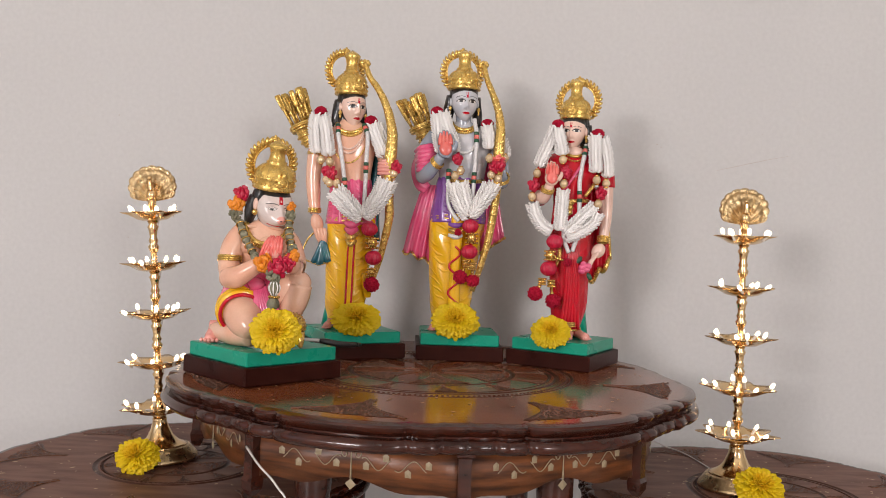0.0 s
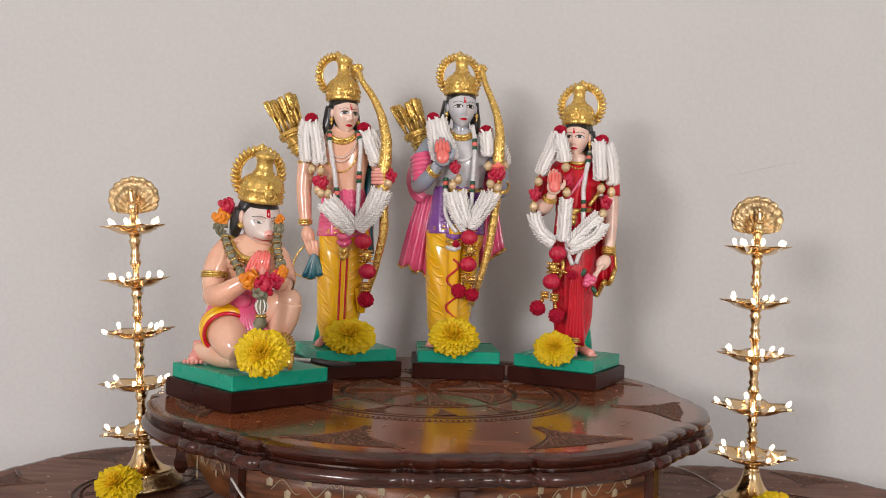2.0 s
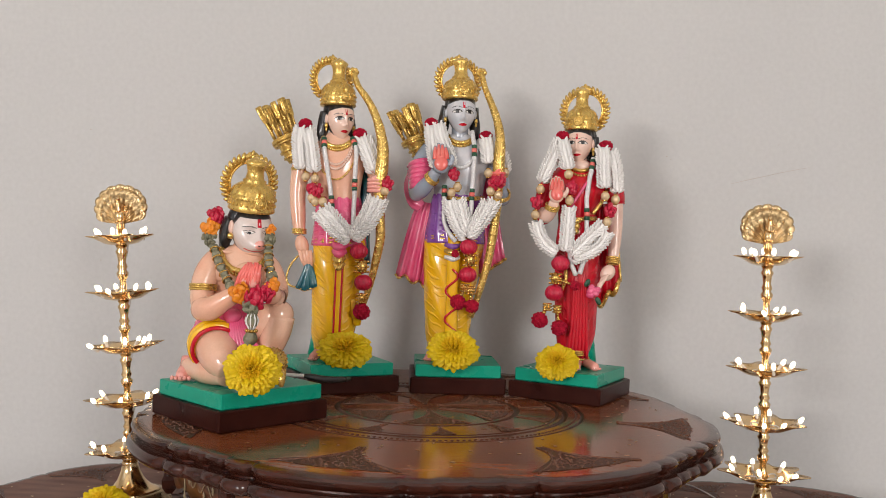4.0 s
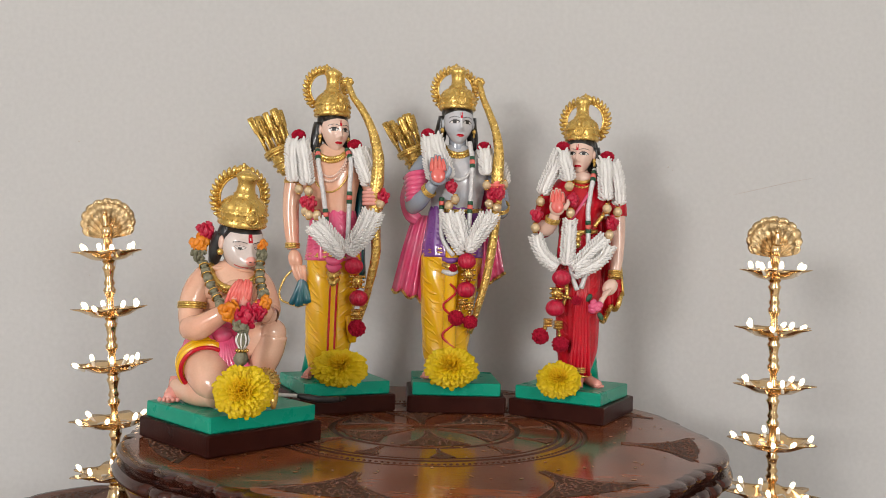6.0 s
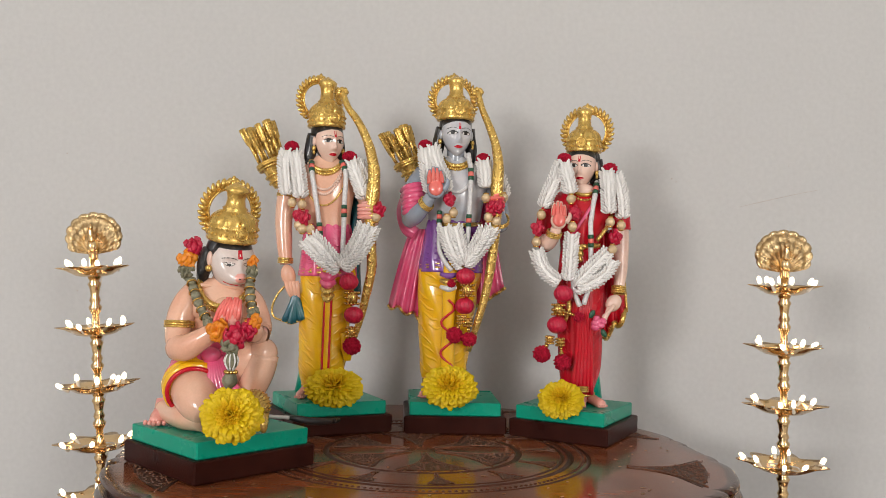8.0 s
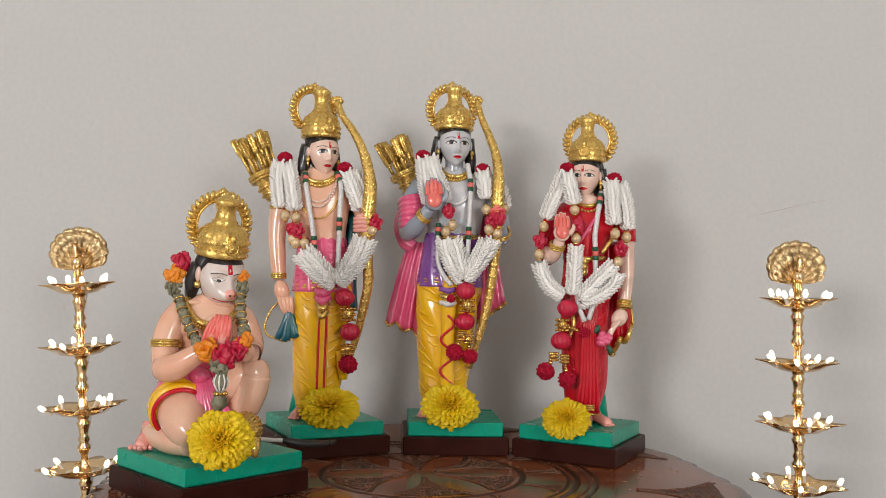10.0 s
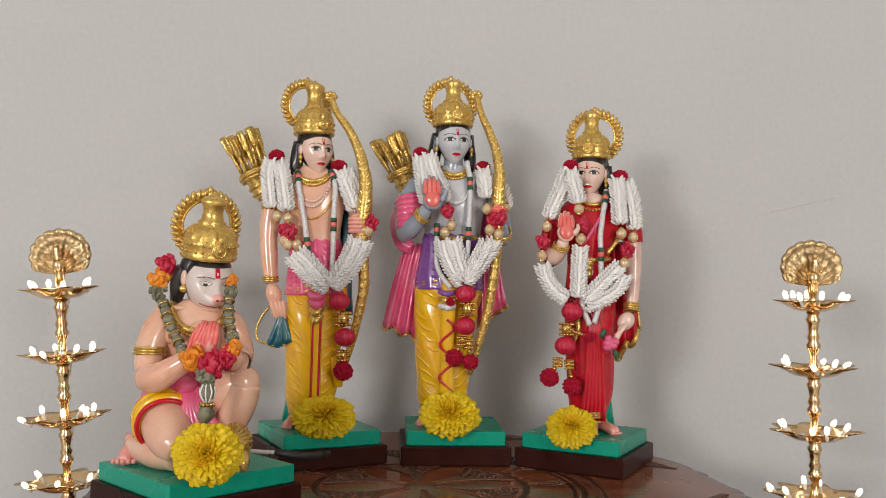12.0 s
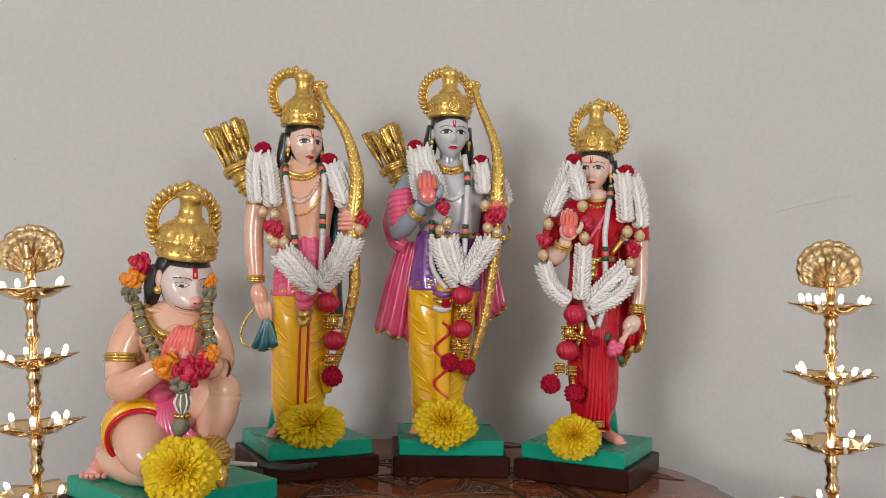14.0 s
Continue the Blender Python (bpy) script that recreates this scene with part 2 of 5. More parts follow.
    def mesh(self, name):
        me = bpy.data.meshes.new(name)
        me.from_pydata(self.v, [], self.f)
        for m in self.mats:
            me.materials.append(m)
        me.polygons.foreach_set("material_index", self.m)
        me.polygons.foreach_set("use_smooth", self.s)
        me.update()
        return me


def spline(pts, rad, steps=5, closed=False):
    """Points and radii along a smooth curve through the given ones."""
    rad = [rad] * len(pts) if isinstance(rad, (int, float)) else list(rad)
    Q = [np.array((*p, r), float) for p, r in zip(pts, rad)]
    n, out = len(Q), []
    for i in range(n if closed else n - 1):
        p1, p2 = Q[i], Q[(i + 1) % n]
        p0 = Q[(i - 1) % n] if closed or i else 2 * p1 - p2
        p3 = Q[(i + 2) % n] if closed or i < n - 2 else 2 * p2 - p1
        for s in range(steps):
            t = s / steps
            out.append(0.5 * (2 * p1 + (p2 - p0) * t + (2 * p0 - 5 * p1 + 4 * p2 - p3) * t * t + (3 * p1 - p0 - 3 * p2 + p3) * t ** 3))
    if not closed:
        out.append(Q[-1])
    return [o[:3] for o in out], [max(1e-5, o[3]) for o in out]


def thing(name, at, label, category, group="", kind=""):
    ob = new(name)
    ob.matrix_world = at if isinstance(at, Matrix) else Matrix.Translation(at)
    ob.empty_display_size = 0.02
    return tagged(ob, label, category, group, kind)


def part(name, shape, parent, label="", kind=""):
    """One mesh under a thing or under a part of it, in its parent's own axes."""
    ob = new(name, shape.mesh(name))
    ob.parent = parent
    return tagged(ob, label, kind=kind)


def lathe(shape, profile, material, n=48, centre=(0, 0), wave=None, smooth=True):
    """Turns a profile of (radius, z) about the upright axis."""
    rings = []
    for r, z in profile:
        rings.append([(centre[0] + (r * (1 + (wave(t) if wave else 0))) * math.cos(t), centre[1] + (r * (1 + (wave(t) if wave else 0))) * math.sin(t), z) for t in (2 * math.pi * j / n for j in range(n))])
    shape.rings(rings, material, smooth=smooth)

# ---- the room ----
WALL_Y, LEFT, RIGHT, BACK, HIGH = 1.25, -2.7, 2.4, -3.0, 2.7


def block(name, lo, hi, material, label, category, parent=None):
    s = Shape(1.0)
    x0, y0, z0 = lo
    x1, y1, z1 = hi
    s.add([(x0, y0, z0), (x1, y0, z0), (x1, y1, z0), (x0, y1, z0), (x0, y0, z1), (x1, y0, z1), (x1, y1, z1), (x0, y1, z1)],
          [(3, 2, 1, 0), (4, 5, 6, 7), (0, 1, 5, 4), (1, 2, 6, 5), (2, 3, 7, 6), (3, 0, 4, 7)], material, False)
    ob = new(name, s.mesh(name))
    if parent:
        ob.parent = parent
        return ob
    return tagged(ob, label, category, kind="structure")


def holed_wall(name, axis, at, thick, lo, hi, holes, label):
    """A wall with window openings through it, of plain pieces butted end to end."""
    s = Shape(1.0)
    cuts = sorted({lo, hi, *[h[0] for h in holes], *[h[1] for h in holes]})
    for a, b in zip(cuts, cuts[1:]):
        mid = (a + b) / 2
        hole = [h for h in holes if h[0] < mid < h[1]]
        for z0, z1 in ([(0, HIGH)] if not hole else [(0, hole[0][2]), (hole[0][3], HIGH)]):
            p, q = (a, at, z0), (b, at + thick, z1)
            if axis == "x":
                p, q = (at, a, z0), (at + thick, b, z1)
            x0, y0, _ = p
            x1, y1, _ = q
            s.add([(x0, y0, z0), (x1, y0, z0), (x1, y1, z0), (x0, y1, z0), (x0, y0, z1), (x1, y0, z1), (x1, y1, z1), (x0, y1, z1)],
                  [(3, 2, 1, 0), (4, 5, 6, 7), (0, 1, 5, 4), (1, 2, 6, 5), (2, 3, 7, 6), (3, 0, 4, 7)], WALL, False)
    return tagged(new(name, s.mesh(name)), label, "wall", kind="structure")


block("floor", (LEFT - 0.2, BACK - 0.2, -0.1), (RIGHT + 0.2, WALL_Y + 0.2, 0), FLOOR, "pale tiled floor of the room", "floor")
block("ceiling", (LEFT - 0.2, BACK - 0.2, HIGH), (RIGHT + 0.2, WALL_Y + 0.2, HIGH + 0.1), CEIL, "plain white painted ceiling", "ceiling")
wall_north = block("wall_north", (LEFT - 0.2, WALL_Y, 0), (RIGHT + 0.2, WALL_Y + 0.15, HIGH), WALL, "off-white painted wall with faint scuffs behind the tables", "wall")
block("wall_east", (RIGHT, BACK, 0), (RIGHT + 0.15, WALL_Y, HIGH), WALL, "off-white painted side wall of the room", "wall")
holed_wall("wall_west", "x", LEFT - 0.15, 0.15, BACK, WALL_Y, [(-1.55, -0.25, 0.95, 2.15)], "off-white painted side wall with a window opening")
holed_wall("wall_south", "y", BACK - 0.15, 0.15, LEFT, RIGHT, [(-2.6, -1.7, 1.0, 1.75), (1.25, 2.25, 0.8, 2.1)], "off-white painted wall with two window openings")

scratch = Shape(1.0)
scratch.tube([(0.405, 1.25, 0.874), (0.44, 1.25, 0.883), (0.48, 1.25, 0.893), (0.512, 1.25, 0.900)], [0.0002, 0.0005, 0.0004, 0.0002], MARK, n=6, steps=4)
part("scratch", scratch, wall_north, "thin brown scratch in the paint")
random.seed(4)
for x, z, r in ((0.316, 0.909, 0.0012), (0.322, 0.905, 0.0008), (-0.46, 0.74, 0.0010), (-0.41, 0.78, 0.0008), (-0.48, 0.92, 0.0011), (0.58, 0.72, 0.0009), (0.66, 0.86, 0.0012), (0.47, 0.93, 0.0007)):
    dot = Shape(1.0)
    dot.ball((x, 1.25, z), (r, 0.0004, r * 0.8), MARK, 8, 5, bumpy=0.5, seed=x)
    part("speck", dot, wall_north)

# ---- carved round tables ----


def scallop(t, deep, start):
    """The carved edge: in every eighth of the round two small lobes and a long one."""
    u = ((t - start) / (math.pi / 4)) % 1.0
    for a, b, k in ((0.0, 0.11, 0.55), (0.11, 0.23, 0.75), (0.23, 0.77, 1.0), (0.77, 0.89, 0.75), (0.89, 1.0, 0.55)):
        if a <= u < b:
            w = (u - a) / (b - a) * 2 - 1
            return deep * (k * (0.50 + 0.50 * (1 - abs(w) ** 4) ** 0.5) - 0.55)
    return 0.0


def leaf_spray(s, cx, cy, ang, z, size, material, seed, spread=0.72):
    """A carved spandrel: a flat ground coloured dark like a shaded recess, narrow at one end and flaring in a hollow
    curve, filled with small proud leaves and scrolls.
    """
    rnd = random.Random(seed)
    ca, sa = math.cos(ang), math.sin(ang)

    def put(r, q):
        return (cx + ca * r - sa * q, cy + sa * r + ca * q)

    def half(f):
        return size * (0.035 + spread * f ** 2.3)

    def outer(g):
        """How far out the flared end reaches at the share g of its half width."""
        return size * (1.0 - 0.10 * g * g)

    rows, cols = 15, 17
    verts, faces = [], []
    for i in range(rows):
        f = i / (rows - 1)
        for j in range(cols):
            g = -1 + 2 * j / (cols - 1)
            x, y = put(f * outer(g), g * half(f) * (1 + 0.05 * math.sin(9 * f)))
            verts.append((x, y, z))
    for i in range(rows - 1):
        for j in range(cols - 1):
            a = i * cols + j
            faces.append((a, a + cols, a + cols + 1, a + 1))
    # flat sheet just above the top, its dark colour standing in for recess shade
    s.add(verts, faces, CARVED_SHADE, False)

    def leaf(r, q, a, long, wide):
        x, y = put(r, q)
        a += ang
        dx, dy = math.cos(a), math.sin(a)
        nx, ny = -dy, dx
        bend = wide * 0.9
        spine = [(x, y), (x + dx * long * 0.5 + nx * bend, y + dy * long * 0.5 + ny * bend), (x + dx * long, y + dy * long)]
        mid = spine[1]
        v = [(*spine[0], z), (mid[0] + nx * wide, mid[1] + ny * wide, z), (*spine[2], z), (mid[0] - nx * wide, mid[1] - ny * wide, z), (*mid, z + 0.0009)]
        s.add(v, [(0, 3, 4), (3, 2, 4), (2, 1, 4), (1, 0, 4)], material, False)

    z += 0.0002
    pace = max(0.0034, size * 0.062)
    steps = int(size / pace)
    for i in range(steps):
        f = (i + 0.5) / steps
        across = max(1, int(2 * half(f) / pace))
        for j in range(across):
            g = (j + 0.5) / across * 2 - 1
            r, q = f * outer(g) + rnd.uniform(-0.25, 0.25) * pace, g * half(f) * 0.92
            swirl = 2.2 * math.sin(q / size * 16) + 1.4 * math.cos(f * 14) + rnd.uniform(-0.7, 0.7)
            leaf(r, q, swirl, pace * rnd.uniform(0.75, 1.15), pace * rnd.uniform(0.17, 0.30))
    # a raised rib along both hollow sides
    for side in (-1, 1):
        pts = [(*put(size * f, side * half(f) * 1.03), z) for f in (0.0, 0.25, 0.5, 0.7, 0.85, 0.97)]
        s.tube(pts, max(0.0004, size * 0.009), material, n=5, steps=3)


def carved_table(name, cx, cy, top, R, start, label, rings, sprays, spray_at, spray_size, apron, high, group, legs, front):
    tb = thing(name, (cx, cy, 0), label, "table", group)
    n = 512
    s = Shape(1.0)
    # the top: flat field with turned rings, then a double moulding down to the underside
    prof = [(0.0005, top)]
    for r, w, d in rings:
        prof += [(r - w - 0.0006, top), (r - w, top), (r - w * 0.9, top - 0.0002), (r - w * 0.5, top - d), (r + w * 0.5, top - d), (r + w * 0.9, top - 0.0002), (r + w, top), (r + w + 0.0006, top)]
    prof += [(R - 0.031, top), (R - 0.030, top)]
    inner = [[(r * math.cos(t), r * math.sin(t), z) for t in (2 * math.pi * j / n for j in range(n))] for r, z in prof]
    field = WOOD_TOP if front else SIDE_TOP
    last = 0
    for g in range(len(rings) + 1):
        a = 1 + 8 * g
        s = Shape(1.0)
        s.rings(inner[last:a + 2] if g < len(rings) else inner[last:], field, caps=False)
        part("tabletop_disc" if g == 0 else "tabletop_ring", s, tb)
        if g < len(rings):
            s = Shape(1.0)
            # groove shade is put into the colour: darker than the field beside it
            s.rings(inner[a + 1:a + 7], CARVED_SHADE, caps=False)
            part("turned_groove", s, tb, "turned groove with its shade in the dark colour")
        last = a + 6
    s = Shape(1.0)
    k = R / 0.30
    crisp = [(-0.0120, 0.0), (-0.0050, -0.0003), (-0.0015, -0.0016), (-0.0005, -0.0036), (-0.0022, -0.0070), (-0.0050, -0.0106), (-0.0074, -0.0120), (-0.0074, -0.0134), (-0.0010, -0.0140), (0.0022, -0.0162), (0.0034, -0.0195), (0.0026, -0.0228),
             (-0.0006, -0.0258), (-0.0060, -0.0272), (-0.0150, -0.0280), (-0.0400, -0.0286)]
    er = []
    for o, z in crisp:
        fade = 1.0 if z > -0.0275 else 0.4
        er.append([((R + o * k + scallop(t, 0.021 * k, start) * fade) * math.cos(t), (R + o * k + scallop(t, 0.021 * k, start) * fade) * math.sin(t), top + z * k) for t in (2 * math.pi * j / n for j in range(n))])
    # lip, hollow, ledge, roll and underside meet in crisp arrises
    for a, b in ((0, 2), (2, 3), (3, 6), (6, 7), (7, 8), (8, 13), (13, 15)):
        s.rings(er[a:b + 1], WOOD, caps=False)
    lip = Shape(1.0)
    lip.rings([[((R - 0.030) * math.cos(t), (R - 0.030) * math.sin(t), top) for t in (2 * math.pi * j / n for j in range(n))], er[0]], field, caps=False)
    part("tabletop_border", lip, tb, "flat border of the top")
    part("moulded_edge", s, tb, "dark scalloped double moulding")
    # carved sprays and a beaded ring
    for i in range(sprays):
        a = start + math.pi / 8 + 2 * math.pi * i / sprays
        s = Shape(1.0)
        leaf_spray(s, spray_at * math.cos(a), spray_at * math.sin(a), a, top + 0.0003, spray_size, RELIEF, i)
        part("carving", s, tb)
    for i in range(6):
        s = Shape(1.0)
        a = start + 2 * math.pi * i / 6
        leaf_spray(s, rings[0][0] * 0.16 * math.cos(a), rings[0][0] * 0.16 * math.sin(a), a, top + 0.0003, rings[0][0] * 0.76, RELIEF, 20 + i, 0.44)
        part("rosette_carving", s, tb, "carved leaf of the middle rosette")
    r0, r1 = rings[0][0] + 0.004, rings[1][0] - 0.003
    for i in range(12):
        s = Shape(1.0)
        a = start + 2 * math.pi * i / 12
        leaf_spray(s, r0 * math.cos(a), r0 * math.sin(a), a, top + 0.0003, r1 - r0, RELIEF, 60 + i, 0.30)
        part("band_carving", s, tb, "carved leaf scroll in the ring")
    s = Shape(1.0)
    rb = rings[-1][0] - 0.006
    beads = int(2 * math.pi * rb / 0.0052)
    for i in range(beads):
        t = 2 * math.pi * i / beads
        s.ball((rb * math.cos(t), rb * math.sin(t), top), (0.0017, 0.0017, 0.0008), CARVED_SHADE, 6, 4)
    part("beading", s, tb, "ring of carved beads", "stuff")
    s = Shape(1.0)
    rnd = random.Random(int(R * 1000))
    for i in range(170 if front else 110):
        r, t = R * math.sqrt(rnd.uniform(0.05, 0.82)), rnd.uniform(0, 2 * math.pi)
        x, y, a, l = r * math.cos(t), r * math.sin(t), rnd.uniform(0, 3.1), rnd.uniform(0.0012, 0.0034)
        w = l * rnd.uniform(0.35, 0.7)
        v = [(x + math.cos(a) * l, y + math.sin(a) * l, top + 0.0003), (x - math.sin(a) * w, y + math.cos(a) * w, top + 0.0003), (x - math.cos(a) * l, y - math.sin(a) * l, top + 0.0003), (x + math.sin(a) * w, y - math.cos(a) * w, top + 0.0003)]
        s.add(v, [(0, 1, 2, 3)], INLAY, False)
    part("inlay", s, tb, "small brass chips let into the top", "stuff")
    # apron of eight panels with arched lower edges, posts between them
    at, bottom = top - 0.0282 * k, high
    for i in range(8):
        a0, a1 = start + math.pi / 4 * i, start + math.pi / 4 * (i + 1)
        p, q = Vector((apron * math.cos(a0), apron * math.sin(a0), 0)), Vector((apron * math.cos(a1), apron * math.sin(a1), 0))
        out = ((p + q) / 2).normalized()
        s = Shape(1.0)
        cols = 25
        va, fa = [], []
        for j in range(cols):
            f = j / (cols - 1)
            bow = out * (0.011 * math.sin(math.pi * f))
            base = p.lerp(q, f) + bow
            arch = abs(math.sin(math.pi * f)) ** 0.55
            zb = bottom + (0.004 + 0.012 * arch + 0.005 * math.cos(4 * math.pi * f) * arch) * k
            for d in (0, 0.014):
                for zz in (at, zb):
                    va.append((base - out * d) + Vector((0, 0, zz)))
        for j in range(cols - 1):
            o = j * 4
            fa += [(o, o + 1, o + 5, o + 4), (o + 2, o + 6, o + 7, o + 3), (o + 1, o + 3, o + 7, o + 5), (o, o + 4, o + 6, o + 2)]
        fa += [(0, 2, 3, 1), (o + 4, o + 5, o + 7, o + 6)]
        s.add(va, fa, WOOD_PANEL)
        panel = part("apron_panel", s, tb, "red-brown panel with streaky grain")
        # scrolls and diamonds of bone let into the panel
        if front:
            s = Shape(1.0)
            along = (q - p).normalized()

            def on(f, z, lift=0.0006):
                return p.lerp(q, f) + out * (0.011 * math.sin(math.pi * f) + lift) + Vector((0, 0, z))

            zc = (at + bottom) / 2 + 0.008 * k
            for side in (-1, 1):
                for m0, l0 in ((0.05, 0.13), (0.2, 0.14)):
                    pts = []
                    for w in range(12):
                        g = w / 11
                        f = 0.5 + side * (m0 + l0 * g)
                        pts.append(on(f, zc + 0.005 * math.sin(g * 6.3 + m0 * 20)))
                    s.tube(pts, 0.0005, BONE, n=5, steps=2)
                for f0, dz in ((0.07, -0.002), (0.16, 0.006), (0.26, -0.006), (0.35, 0.002)):
                    c = on(0.5 + side * f0, zc + dz)
                    h = 0.0033
                    up = Vector((0, 0, h))
                    s.add([c + along * h * 0.8 - up, c + along * h * 0.9 + up * 0.5, c + up * 1.2, c - along * h * 0.9 + up * 0.5, c - along * h * 0.8 - up, c + out * 0.0008],
                          [(0, 1, 5), (1, 2, 5), (2, 3, 5), (3, 4, 5), (4, 0, 5)], BONE, False)
                curl = [on(0.5 + side * (0.03 + 0.02 * math.sin(w * 0.6) * (1 - w / 14)), zc + 0.008 + 0.006 * math.cos(w * 0.6) * (1 - w / 14)) for w in range(12)]
                s.tube(curl, 0.0005, BONE, n=5, steps=2)
            s.tube([on(0.5, zc + 0.012), on(0.5, zc - 0.004), on(0.5, zc - 0.014)], [0.0005, 0.0007, 0.001], BONE, n=5, steps=2)
            c = on(0.5, zc - 0.019)
            s.add([c + along * 0.005, c + Vector((0, 0, 0.005)), c - along * 0.005, c - Vector((0, 0, 0.005)), c + out * 0.0008], [(0, 1, 4), (1, 2, 4), (2, 3, 4), (3, 0, 4)], BONE, False)
            part("panel_inlay", s, panel, "pale bone scrolls and diamonds")
        s = Shape(1.0)
        a = a0
        x, y = (apron + 0.002) * math.cos(a), (apron + 0.002) * math.sin(a)
        rings2 = []
        for z, w in ((at, 0.011), (at - 0.004, 0.011), (at - 0.006, 0.008), (at - 0.02, 0.0075), (bottom + 0.008, 0.008), (bottom + 0.004, 0.010), (bottom - 0.004, 0.009), (bottom - 0.010, 0.004)):
            rings2.append([(x + w * math.cos(a + t), y + w * math.sin(a + t), z) for t in (math.pi / 4 + math.pi / 2 * j for j in range(4))])
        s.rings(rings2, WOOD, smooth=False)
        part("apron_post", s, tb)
    for lx, ly in legs:
        s = Shape(1.0)
        lathe(s, [(0.013, 0.0), (0.015, 0.006), (0.011, 0.016), (0.014, 0.03), (0.010, 0.05), (0.012, bottom * 0.5), (0.016, bottom - 0.06), (0.012, bottom - 0.04), (0.017, bottom), (0.017, at)], WOOD, 20, (lx, ly))
        part("leg", s, tb, "turned dark wooden leg")
    return tb


MAIN = (0.002, 0.953, 0.607)
carved_table("carved_table", MAIN[0], MAIN[1], MAIN[2], 0.280, radians(-82), "round dark carved wooden table with scalloped glossy top",
             [(0.092, 0.003, 0.0016), (0.133, 0.002, 0.0016), (0.141, 0.003, 0.0022), (0.158, 0.002, 0.0012)], 8, 0.192, 0.070, 0.252, 0.530, "carved tables",
             [(-0.10, -0.19), (0.12, -0.19), (-0.10, 0.19), (0.12, 0.19)], True)
LEFT_T, RIGHT_T = (-0.285, 0.975, 0.485), (0.395, 0.955, 0.485)
for c, st, turn in ((LEFT_T, -70, 0), (RIGHT_T, -95, 0)):
    carved_table("side_table", c[0], c[1], c[2], 0.213, radians(st), "low round carved wooden side table beside the main table",
                 [(0.055, 0.003, 0.0014), (0.085, 0.002, 0.0014), (0.092, 0.003, 0.0018)], 8, 0.135, 0.060, 0.185, 0.43, "carved tables",
                 [(-0.12, -0.09), (0.10, -0.11), (-0.12, 0.09), (0.11, 0.10)], False)

# ---- brass lamps ----


def lotus(t, tips):
    return abs(math.cos(tips * t / 2)) ** 2.6


def lamp(at, lean, seed, label):
    rnd = random.Random(seed)
    lp = thing("tiered_lamp", Matrix.Translation(at) @ Euler((0, radians(lean), 0)).to_matrix().to_4x4(), label, "lamp", "five-tier lamps")
    s = Shape()
    lathe(s, [(0.5, 0), (40, 0), (42, 1.5), (41.5, 4), (38, 8), (35, 12), (33.5, 14.5), (31, 15.5)], BRASS_DULL, 64, wave=lambda t: 0.006 * math.sin(24 * t))
    lathe(s, [(31, 15.5), (27, 17), (20, 21), (14, 28), (10, 37), (8, 45), (8.5, 47), (7, 49)], BRASS, 64)
    part("base", s, lp, "flared brass base with an engraved skirt")
    tiers = (62, 115, 172, 229, 288)
    reach = (46, 43, 40, 37.5, 35)
    for i, (z, r) in enumerate(zip(tiers, reach)):
        low = 49 if i == 0 else tiers[i - 1] - 6
        hi = z - 9
        s = Shape()
        h = hi - low
        if i:
            lathe(s, [(5.4, low), (6.2, low + 2), (3.6, low + h * .16), (3.3, low + h * .32), (5.6, low + h * .40), (6.4, low + h * .46), (4.0, low + h * .52), (5.6, low + h * .58), (3.9, low + h * .66), (5.0, low + h * .80), (6.6, low + h * .87), (4.6, low + h * .92), (6.4, hi)], BRASS, 28)
        else:
            lathe(s, [(7, low), (8, low + 1), (7, hi)], BRASS, 28)
        part("stem", s, lp)
        s = Shape()
        tips, ph, n = 7, rnd.uniform(0, 6.28), 140
        rings = []
        for f, dz, fl in ((0.12, -9, 0), (0.30, -9.0, 0), (0.48, -7.5, 0), (0.62, -4.5, 0.05), (0.70, -1.8, 0.3), (0.73, 0, 1), (0.73, 0.7, 1), (0.69, -1.0, 0.3), (0.60, -3.6, 0.05), (0.46, -6.5, 0), (0.28, -8, 0), (0.1, -8, 0)):
            rings.append([((r * (f + 0.33 * fl * lotus(t + ph, tips) - 0.03 * fl) * math.cos(t)), (r * (f + 0.33 * fl * lotus(t + ph, tips) - 0.03 * fl) * math.sin(t)), z + dz + 0.8 * fl * lotus(t + ph, tips)) for t in (2 * math.pi * j / n for j in range(n))])
        s.rings(rings, BRASS)
        tray = part("tray", s, lp, "lotus-shaped brass tray")
        k = 7
        for j in range(k):
            a = 2 * math.pi * (j + rnd.uniform(-0.3, 0.3)) / k + ph
            rr = r * rnd.uniform(0.50, 0.72)
            tilt = rnd.uniform(0.15, 0.95)
            side = a + rnd.uniform(-0.6, 0.6)
            d = Vector((math.cos(side) * math.sin(tilt), math.sin(side) * math.sin(tilt), math.cos(tilt)))
            p = Vector((rr * math.cos(a), rr * math.sin(a), z - 4.5))
            s = Shape()
            s.tube([p, p + d * 3, p + d * 7.5], [1.5, 1.7, 1.8], TUBE, n=10, steps=2)
            s.tube([p + d * 7.5, p + d * 9.5, p + d * 13, p + d * 14.5], [1.7, 2.2, 1.8, 0.5], BULB, n=10, steps=3)
            part("bulb", s, tray, "small lit warm-white bulb")
        s = Shape()
        pts = []
        for j in range(15):
            a = 2 * math.pi * j / 14 + ph
            rr = r * (0.30 + 0.10 * math.sin(j * 2.3))
            pts.append((rr * math.cos(a), rr * math.sin(a), z - 5 + 1.6 * math.sin(j * 1.7)))
        s.tube(pts, 0.8, CABLE, n=6, steps=4)
